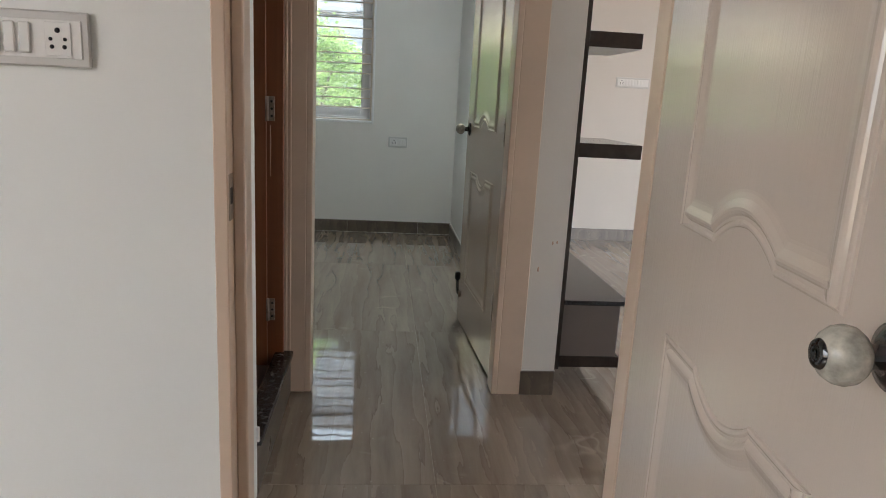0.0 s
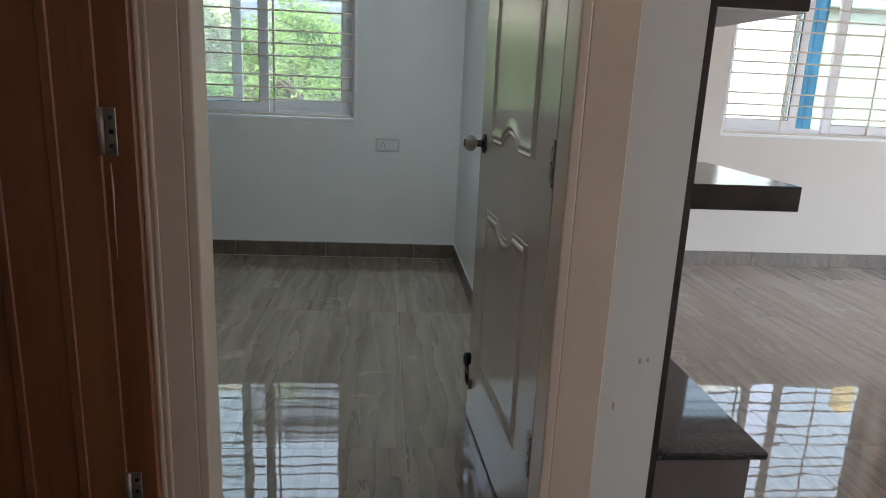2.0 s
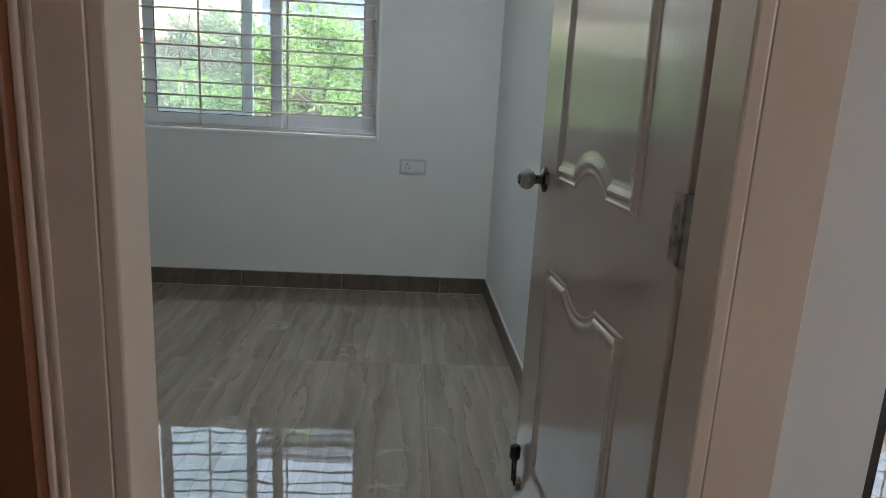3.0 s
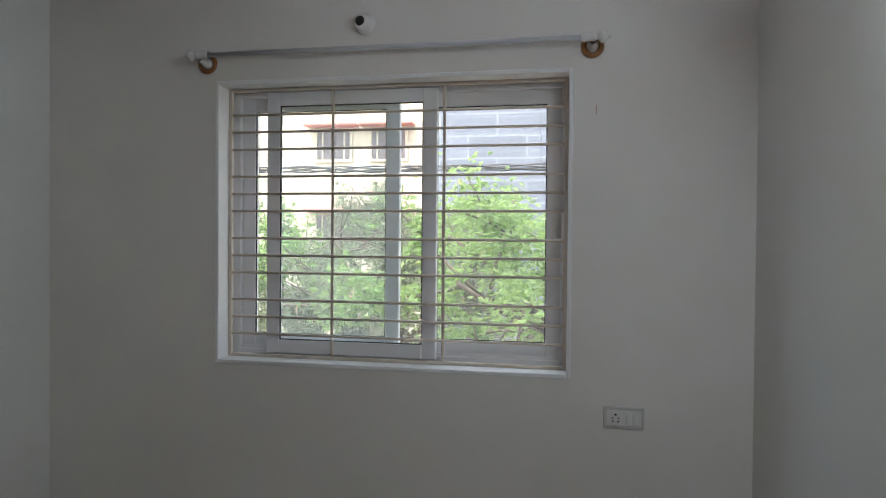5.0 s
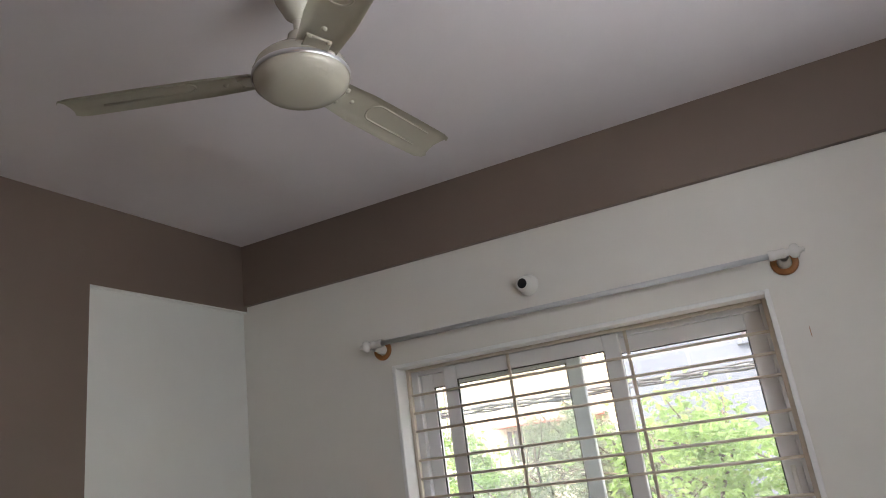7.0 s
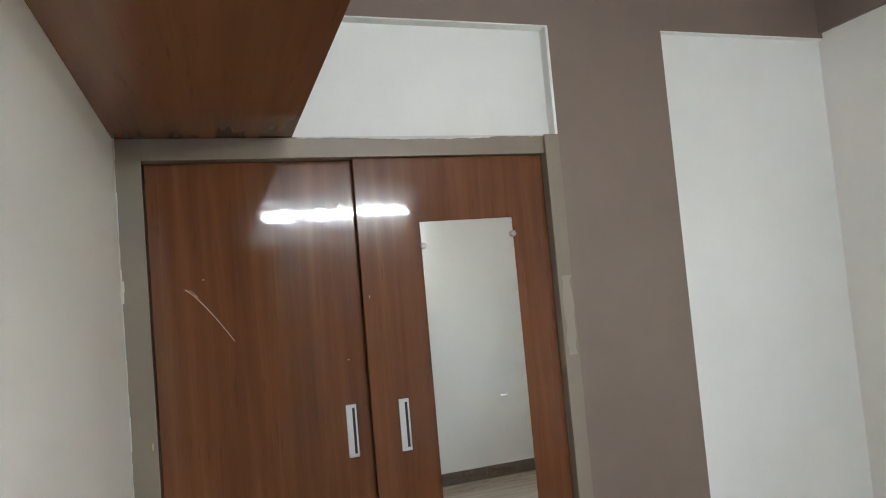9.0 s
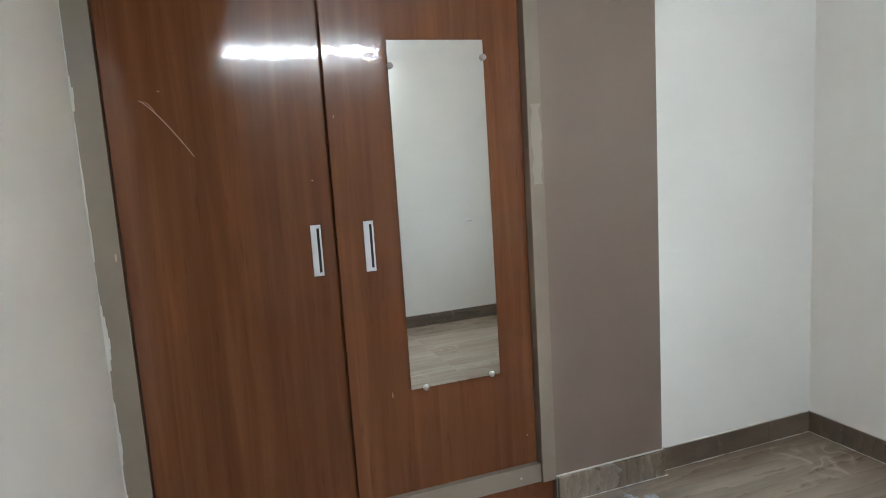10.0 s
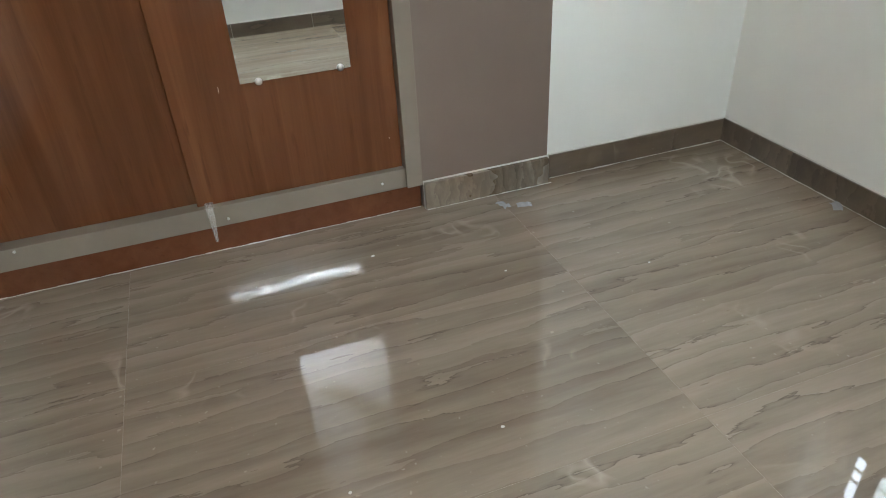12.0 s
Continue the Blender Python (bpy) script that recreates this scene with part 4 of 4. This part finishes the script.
mir = part("mirror", glass_plate, MIRROR, right, "frameless mirror")
for y, z in ((4.222, 1.75), (4.578, 1.775), (4.275, 0.579), (4.545, 0.583)):
    part("mirror_stud", lathe([(0.0, 0.018), (0.010, 0.017), (0.012, 0.013), (0.010, 0.008), (0.007, 0.004), (0.007, 0.0)], 16, pose(-1.902 + 1.9, y - 3.24, z, 0, 90, 0)), STEEL, right, "steel mirror stud")
part("smudge", wbox((-1.8927, -1.8924, 4.470, 4.498, 1.182, 1.187), bevel=0), SMUDGE, mir, "pale smudge on the glass")
scr = [(-1.9316 + 1.9, 3.414 + 0.142 * u - 3.24, 1.658 - 0.179 * (u ** 1.25)) for u in [i / 14 for i in range(15)]]
part("scratch", tube(scr, [0.0007 + 0.0009 * (1 - abs(u - 0.3)) for u in [i / 14 for i in range(15)]], 5), SCRATCH, left, "pale curved scratch")
part("scratch", tube([(-0.0316, 3.41 - 3.24, 1.660), (-0.0316, 3.435 - 3.24, 1.652), (-0.0316, 3.452 - 3.24, 1.63)], 0.0009, 5), SCRATCH, left, "pale scratch")
for owner, x, y, z, w, h in ((right, -0.0018, 4.147, 0.568, 0.0022, 0.022), (left, -0.0318, 3.928, 1.374, 0.007, 0.003), (right, -0.0018, 4.013, 1.585, 0.0025, 0.011), (right, -0.0018, 4.691, 0.297, 0.002, 0.009), (left, -0.0318, 3.471, 1.688, 0.010, 0.002), (ward, 0.0282, 3.295, 1.184, 0.006, 0.026)):
    part("scuff", lathe([(1.0, 0.0), (0.6, 0.0004), (0, 0.0005)], 9, pose(x, y - 3.24, z, 0, 90, 0) @ Matrix.Diagonal((h / 2, w / 2, 1, 1))), SCRATCH, owner, "tiny pale scuff")
for y, z in ((3.345, 0.115), (3.42, 0.166), (4.08, 0.125), (4.64, 0.135)):
    part("screw_cap", lathe([(0.005, 0.0), (0.005, 0.003), (0, 0.0045)], 10, pose(-1.874 + 1.9, y - 3.24, z, 0, 90, 0)), STEEL, ward)
bm = box(bmesh.new(), 0.0264, 0.0268, 4.014 - 3.24, 4.044 - 3.24, 0.045, 0.2)
for v in bm.verts:
    if v.co.z < 0.1:
        v.co.y = 4.024 - 3.24 + 0.3 * (v.co.y - 4.024 + 3.24)
part("tape_strip", bm, TAPE, ward, "loose strip of clear tape")
SMEAR = material("dried_paint_smear", (0.283, 0.246, 0.2), 0.3)[0]
smear_rng = random.Random(12)
bm = bmesh.new()
band = [(1.30 + 0.30 * i / 12, 0.007 + 0.011 * smear_rng.random(), 0.030 + 0.012 * smear_rng.random()) for i in range(13)]
cols_ = [[bm.verts.new((0.0392, 1.496 + a, z)), bm.verts.new((0.0392, 1.508 + b, z))] for z, a, b in band]
for p, q in zip(cols_, cols_[1:]):
    bm.faces.new((p[0], p[1], q[1], q[0]))
part("paint_smear", bm, SMEAR, ward, "pale dried paint smear")
# ragged plaster where the frame meets the walls
rng = random.Random(4)
def ragged(name, a, b, axis, fixed, side):
    bm = bmesh.new()
    n = 60
    for i in range(n):
        u0, u1 = a + (b - a) * i / n, a + (b - a) * (i + 1) / n
        w = 0.003 + 0.016 * max(0, noise.noise((u0 * 7, fixed[0], 1.3))) + 0.003 * rng.random()
        if axis == "z":
            box(bm, fixed[0], fixed[0] + 0.0025, fixed[1], fixed[1] + side * w if side > 0 else fixed[1] + w, u0, u1)
        else:
            box(bm, fixed[0], fixed[0] + 0.0025, u0, u1, fixed[1] - w if side < 0 else fixed[1], fixed[1] if side < 0 else fixed[1] + w)
    return setting(name, bm, PLASTER_CHIP, "ragged paint line beside the wardrobe frame", "trim")
ragged("trim_paint_side", 0.07, 2.15, "z", (-1.8722, 3.231), 1)
ragged("trim_paint_top", 3.80, 4.79, "y", (-1.8742, 2.146), -1)

# ---- loft cupboard above the door wall ----
loft = thing("loft_cupboard", "walnut laminate loft cupboard hung high on the door wall", "loft cupboard", pose(-1.86, 3.23, 2.15))
part("body", boxes((-0.003, 3.05, 0.0, 0.53, 0.02, 0.775), bevel=0.002), GREIGE, loft)
part("underside", boxes((-0.0545, 3.05, 0.0, 0.555, -0.0025, 0.02), bevel=0.0008), LOFT_WOOD, loft, "glossy walnut underside")
for k in range(4):
    part("door", boxes((0.005 + k * 0.7615, 0.76 + k * 0.7615, 0.53, 0.552, 0.022, 0.77), bevel=0.0015), WALNUT, loft)

# ---- television unit on the living-room side ----
tv = thing("tv_unit", "wall-hung dark television unit with shelves and granite-topped box", "tv unit", pose(X_LIV, 3.02, 0))
part("back_panel", boxes((0, 0.018, 0, 1.9, 0.105, 2.4), bevel=0.001), DARK_LAM, tv, "wenge back panel")
part("shelf", boxes((0.018, 0.272, 0.03, 0.48, 0.954, 1.008), bevel=0.0015), DARK_LAM, tv, "dark wenge shelf")
part("shelf", boxes((0.018, 0.235, 0.05, 0.42, 1.361, 1.417), bevel=0.0015), DARK_LAM, tv, "dark wenge shelf")
part("shelf_underside", boxes((0.022, 0.231, 0.054, 0.416, 1.358, 1.3605)), REVEAL, tv, "pale shelf underside")
part("granite_top", boxes((0.018, 0.29, 0.008, 0.99, 0.372, 0.391), bevel=0.004), GRANITE, tv, "polished black granite slab")
part("box", boxes((0.018, 0.255, 0.02, 0.98, 0.155, 0.372), bevel=0.0015), TV_BODY, tv, "mushroom laminate box")
part("base_board", boxes((0.018, 0.272, 0.012, 0.985, 0.110, 0.155), bevel=0.0015), DARK_LAM, tv, "dark base board")

# ---- chips on the wall end ----
for x, z, tall in ((1.202, 0.518, 0.011), (1.25, 0.624, 0.008), (1.267, 0.627, 0.006)):
    single("wall_chip", lathe([(1.0, 0.0), (0.7, 0.0006), (0, 0.0008)], 8, pose(x, 3.015, z, 90) @ Matrix.Diagonal((0.0035, tall, 1, 1))), SCRATCH, "small brown chip in the wall paint", "wall chip")
single("wall_chip", lathe([(1.0, 0.0), (0.6, 0.0005), (0, 0.0007)], 7, pose(0.593, Y_N, 1.987, 90) @ Matrix.Diagonal((0.0016, 0.022, 1, 1))), SCRATCH, "thin brown scratch in the wall paint beside the window", "wall chip")

# ---- paint spots on the floor tiles ----
for x, y, r in ((-0.374, 4.323, 0.010), (-0.743, 4.611, 0.004), (-0.343, 4.667, 0.0045), (-0.699, 4.215, 0.004), (-1.35, 4.9, 0.004), (-1.62, 4.52, 0.006), (-1.2, 5.35, 0.003)):
    bm = bmesh.new()
    n = 9
    ring = [bm.verts.new((x + r * (0.7 + 0.5 * rng.random()) * math.cos(6.283 * i / n), y + 1.4 * r * (0.7 + 0.5 * rng.random()) * math.sin(6.283 * i / n), 0.0)) for i in range(n)]
    top = bm.verts.new((x, y, 0.0009))
    for i in range(n):
        bm.faces.new((ring[i], ring[(i + 1) % n], top))
    single("paint_spot", bm, PLASTER_CHIP, "small dried white paint spot on the floor", "paint spot", group="paint spots")

# ---- scraps of clear film left on the floor ----
FILM = material("clear_film_scrap", (0.88, 0.90, 0.91), 0.08)[0]
FILM.node_tree.nodes["Principled BSDF"].inputs["Alpha"].default_value = 0.38
for x, y, turn in ((-1.752, 5.075, 20), (-1.722, 5.15, 75), (-1.225, 6.165, 150)):
    bm = bmesh.new()
    sheet_rows = [[bm.verts.new((0.014 * i - 0.028, 0.011 * j - 0.0165, 0.0012 + 0.011 * rng.random() * (0 < i < 4 or j == 1))) for i in range(5)] for j in range(4)]
    for p, q in zip(sheet_rows, sheet_rows[1:]):
        for i in range(4):
            bm.faces.new((p[i], p[i + 1], q[i + 1], q[i]))
    bmesh.ops.solidify(bm, geom=bm.faces[:], thickness=0.0004)
    single("film_scrap", bm, FILM, "crumpled scrap of clear plastic film on the floor", "plastic scrap", pose(x, y, 0, 0, 0, turn), "film scraps")

# ---- outside: ground, trees, houses, cables ----
GROUND = painted("dusty_ground", (0.22, 0.18, 0.14), 0.9, 0.2)
CREAM = painted("cream_render", (0.68, 0.62, 0.48), 0.8, 0.05, (10, 10, 10), 0.002, 0.5)
PALE = painted("white_render", (0.74, 0.75, 0.74), 0.8, 0.05, (10, 10, 10), 0.002, 0.5)
YELLOW = painted("yellow_render", (0.70, 0.53, 0.24), 0.8, 0.05, (10, 10, 10), 0.002, 0.5)
MINT = painted("pale_mint_render", (0.23, 0.285, 0.23), 0.8, 0.06, (10, 10, 10), 0.002, 0.7)
LILAC = painted("lilac_grey_render", (0.26, 0.25, 0.31), 0.8, 0.06, (10, 10, 10), 0.002, 0.7)
RED = painted("red_sunshade_paint", (0.62, 0.24, 0.20), 0.7, 0.1)
SHUTTER = painted("grey_shutter", (0.16, 0.14, 0.15), 0.5, 0.1)
STONE = courses("blue_grey_stone", (0.17, 0.20, 0.25), (0.24, 0.27, 0.31), 1.1, 0.42)
BLUE = painted("blue_sheet", (0.03, 0.13, 0.22), 0.45, 0.2, (20, 20, 3), 0.004, 2)
BARK = painted("grey_bark", (0.13, 0.105, 0.08), 0.9, 0.3, (30, 30, 8), 0.004, 8)
LEAF = foliage("fresh_leaves", (0.055, 0.10, 0.038), (0.29, 0.43, 0.17))
LEAF_DARK = foliage("dark_leaves", (0.075, 0.10, 0.07), (0.23, 0.27, 0.19))
CABLE = material("black_cable", (0.05, 0.05, 0.053), 0.6)[0]
G = -3.3
tagged(single("ground", boxes((-400, 400, -400, 400, G - 0.2, G)), GROUND, "dusty street ground", "ground"), kind="structure")
tagged(single("storey_below", boxes((-2.75, 5.9, -2.2, 6.42, G, -0.25)), PALE, "plain storey under the flat", "building"), kind="structure")


def house(label, x0, x1, y0, y1, top, wall_mat, windows, shade=RED):
    h = thing("house", label, "house", pose((x0 + x1) / 2, y0, G))
    def rel(a, b, c, d, e, f):
        ox = (x0 + x1) / 2
        return (a - ox, b - ox, c - y0, d - y0, e - G, f - G)
    part("wall", boxes(rel(x0, x1, y0, y1, G, top)), wall_mat, h)
    part("roof", boxes(rel(x0 - 0.15, x1 + 0.15, y0 - 0.15, y1, top, top + 0.35), bevel=0.02), wall_mat, h)
    for a, b, c, d in windows:
        w = part("window", boxes(rel(a, b, y0 - 0.02, y0 + 0.05, c, d)), SHUTTER, h, "dark barred window")
        part("surround", boxes(rel(a - 0.1, a, y0 - 0.07, y0, c - 0.1, d + 0.1), rel(b, b + 0.1, y0 - 0.07, y0, c - 0.1, d + 0.1), rel(a, b, y0 - 0.07, y0, c - 0.1, c), bevel=0.01), wall_mat, w)
        for k in range(3):
            x = a + (b - a) * (k + 0.5) / 3
            part("mullion", boxes(rel(x - 0.025, x + 0.025, y0 - 0.06, y0 - 0.02, c, d)), wall_mat, w)
        part("sunshade", boxes(rel(a - 0.35, b + 0.35, y0 - 0.55, y0, d + 0.12, d + 0.21), bevel=0.02), shade, w, "painted sunshade")
    return h


house("cream house with red sunshades across the street", -10.6, -2.9, 26, 36, 10.3, CREAM, [(-8.4, -7.2, 4.25, 5.25), (-6.4, -5.2, 4.25, 5.25), (-8.4, -7.2, 1.25, 2.3), (-6.4, -5.2, 1.25, 2.3), (-8.4, -7.2, -1.8, -0.7)])
house("white house beyond the cream one", -18.5, -11.2, 27, 36, 9.5, PALE, [(-13.6, -12.4, 4.2, 5.6), (-13.6, -12.4, 1.1, 2.5), (-16.2, -15.0, 4.2, 5.6)], PALE)
house("tall blue-grey stone-clad house across the street", -2.2, 2.6, 16, 26, 6.6, STONE, [(0.02, 0.9, 3.0, 4.6)], STONE)
house("white house beside the living-room window", 3.0, 7.5, 13, 22, 3.9, PALE, [(6.98, 7.22, 2.7, 3.1)], PALE)
house("pale mint house behind a yellow pillar", 8.2, 14.5, 13.2, 20, 2.7, MINT, [(11.4, 12.4, 0.4, 1.6)], MINT)
house("tall lilac-grey house behind the mint one", 9.6, 19.0, 21, 30, 5.6, LILAC, [(11.2, 12.0, 3.9, 5.0), (12.8, 13.8, 3.9, 5.0), (15.0, 16.0, 3.9, 5.0)], LILAC)
tagged(single("yellow_pillar", boxes((7.60, 7.82, 10.4, 10.65, G, 3.4), bevel=0.02), YELLOW, "tall yellow painted pillar", "pillar"))
sheet = bmesh.new()
grid = [[sheet.verts.new((6.43 + 0.34 * i / 8, 11.0 + 0.04 * math.sin(i * 2.1 + j * 0.3), -0.4 + 3.6 * j / 20)) for i in range(9)] for j in range(21)]
for a, b in zip(grid, grid[1:]):
    for i in range(8):
        sheet.faces.new((a[i], a[i + 1], b[i + 1], b[i])).smooth = True
bmesh.ops.solidify(sheet, geom=sheet.faces[:], thickness=0.01)
hang = thing("blue_awning", "blue sheet hung on a pole outside", "awning", pose(0, 0, 0))
part("sheet", sheet, BLUE, hang)
part("pole", rod(bmesh.new(), (6.395, 11.0, G), (6.395, 11.0, 3.3), 0.034, 12), CABLE, hang, "dark upright pole")


def tree(label, x, y, height, spread, leaf_mat, count, seed, size=0.075, low=0.3, gap=0.0):
    """A tapered trunk with forking limbs and many small separate leaves along the twigs."""
    r = random.Random(seed)
    t = thing("tree", label, "tree", pose(x, y, G))
    trunk_top = Vector((r.uniform(-0.1, 0.1), r.uniform(-0.1, 0.1), height * 0.45))
    part("trunk", tube([(0, 0, 0), trunk_top * 0.5 + Vector((0.06, 0, 0)), trunk_top], [0.13, 0.10, 0.075], 10), BARK, t)
    twigs = []
    limbs = bmesh.new()
    def grow(a, d, length, radius, depth):
        b = a + d * length
        mid = (a + b) / 2 + Vector((r.uniform(-1, 1), r.uniform(-1, 1), r.uniform(-0.3, 0.6))) * length * 0.08
        piece = tube([a, mid, b], [radius, radius * 0.8, radius * 0.6], 6 if depth < 3 else 4)
        me = bpy.data.meshes.new("limb_piece")
        piece.to_mesh(me)
        piece.free()
        limbs.from_mesh(me)
        bpy.data.meshes.remove(me)
        if depth >= 2:
            twigs.append((a, b, depth))
        if depth == 4:
            return
        for _ in range(3 if depth < 3 else 2):
            v = Vector((r.gauss(0, 1), r.gauss(0, 1), r.gauss(0.15, 0.7))).normalized()
            grow(a + (b - a) * r.uniform(0.55, 1.0), (d * 0.75 + v * 0.85).normalized(), length * r.uniform(0.6, 0.82), radius * 0.58, depth + 1)
    for k in range(6):
        a = 2 * math.pi * k / 6 + r.uniform(-0.4, 0.4)
        grow(trunk_top * r.uniform(0.75, 1.0), Vector((math.cos(a), math.sin(a), r.uniform(0.5, 1.4))).normalized(), spread * 0.5, 0.05, 1)
    part("limbs", limbs, BARK, t)
    verts, faces = [], []
    for _ in range(count):
        a, b, depth = r.choice(twigs)
        c = a.lerp(b, r.random()) + Vector((r.gauss(0, 1), r.gauss(0, 1), r.gauss(0, 1))) * spread * 0.035
        if noise.noise(c * 1.6 + Vector((seed, 0, 0))) < gap:
            continue
        s = size * r.uniform(0.6, 1.25)
        u = Vector((r.gauss(0, 1), r.gauss(0, 1), r.gauss(-0.2, 0.5))).normalized()
        w = u.cross(Vector((r.gauss(0, 1), r.gauss(0, 1), r.gauss(0, 1)))).normalized()
        n = u.cross(w) * 0.12
        i = len(verts)
        for p in (c, c + u * s * 0.45 + w * s * 0.3 + n * s, c + u * s, c + u * s * 0.45 - w * s * 0.3 + n * s):
            verts.append(p)
        faces.append((i, i + 1, i + 2))
        faces.append((i, i + 2, i + 3))
    me = bpy.data.meshes.new("crown")
    me.from_pydata(verts, [], faces)
    me.materials.append(leaf_mat)
    crown = new("crown", me)
    crown.parent = t
    tagged(crown, "many small leaves", kind="stuff")
    return t


tree("bright green street tree with fresh leaves", 0.85, 10.0, 7.9, 2.6, LEAF, 52000, 3, 0.07, gap=-0.05)
tree("darker thin-leaved street tree", -1.6, 11.8, 8.3, 2.6, LEAF_DARK, 56000, 8, 0.055, gap=-0.1)
tree("small green tree beyond the window", -5.3, 14.0, 7.6, 2.6, LEAF, 52000, 21, 0.085, gap=-0.25)
tree("low grey-green tree behind the street trees", -2.7, 12.8, 5.4, 2.4, LEAF_DARK, 44000, 52, 0.06, gap=-0.15)
tree("leafy tree beside the white house", 6.62, 12.3, 7.0, 0.9, LEAF, 16000, 33, 0.07, gap=-0.05)
tree("green tree between the white and the mint house", 8.3, 16.0, 8.6, 1.8, LEAF, 22000, 41, 0.09, gap=-0.2)
cables = thing("cable_bundle", "twisted black street cables sagging across the view", "cable")
for k in range(4):
    pts = []
    for i in range(60):
        u = i / 59
        x = -16 + 18.4 * u
        z = 2.12 + 0.0022 * (x + 1.1) ** 2 + 0.028 * math.sin(i * 1.3 + k * 1.57)
        pts.append((x, 9.5 + 0.03 * math.cos(i * 1.3 + k * 1.57), z))
    part("cable", tube(pts, 0.008 if k else 0.012, 6), CABLE, cables)
for x in (-16, 2.45):
    single("utility_pole", rod(bmesh.new(), (x, 9.5, G), (x, 9.5, 4.2), 0.13, 14, 0.09), PALE, "grey concrete utility pole", "utility pole", group="street poles")

# ---- floor tiles, each its own piece ----
SX, SY, GX, GY, J = 0.68, 1.36, 0.1, 3.722, 0.0006
tile_mesh = mesh_of("floor_tile", boxes((-SX / 2 + J, SX / 2 - J, -SY / 2 + J, SY / 2 - J, -0.012, 0), bevel=0.0002), TILE)
for i in range(-5, 10):
    for j in range(-6, 4):
        cx, cy = GX + (i + 0.5) * SX, GY + (j + 0.5) * SY
        if cx < -2.4 or cx > 6.0 or cy < -2.7 or cy > 6.9 or (cy < 1.0 and cx > 2.4):
            continue
        t = new("floor_tile", tile_mesh)
        t.parent = floor
        t.location = (cx, cy, 0)
        t.rotation_euler = (0, 0, math.pi * ((i * 7 + j * 3) % 2))
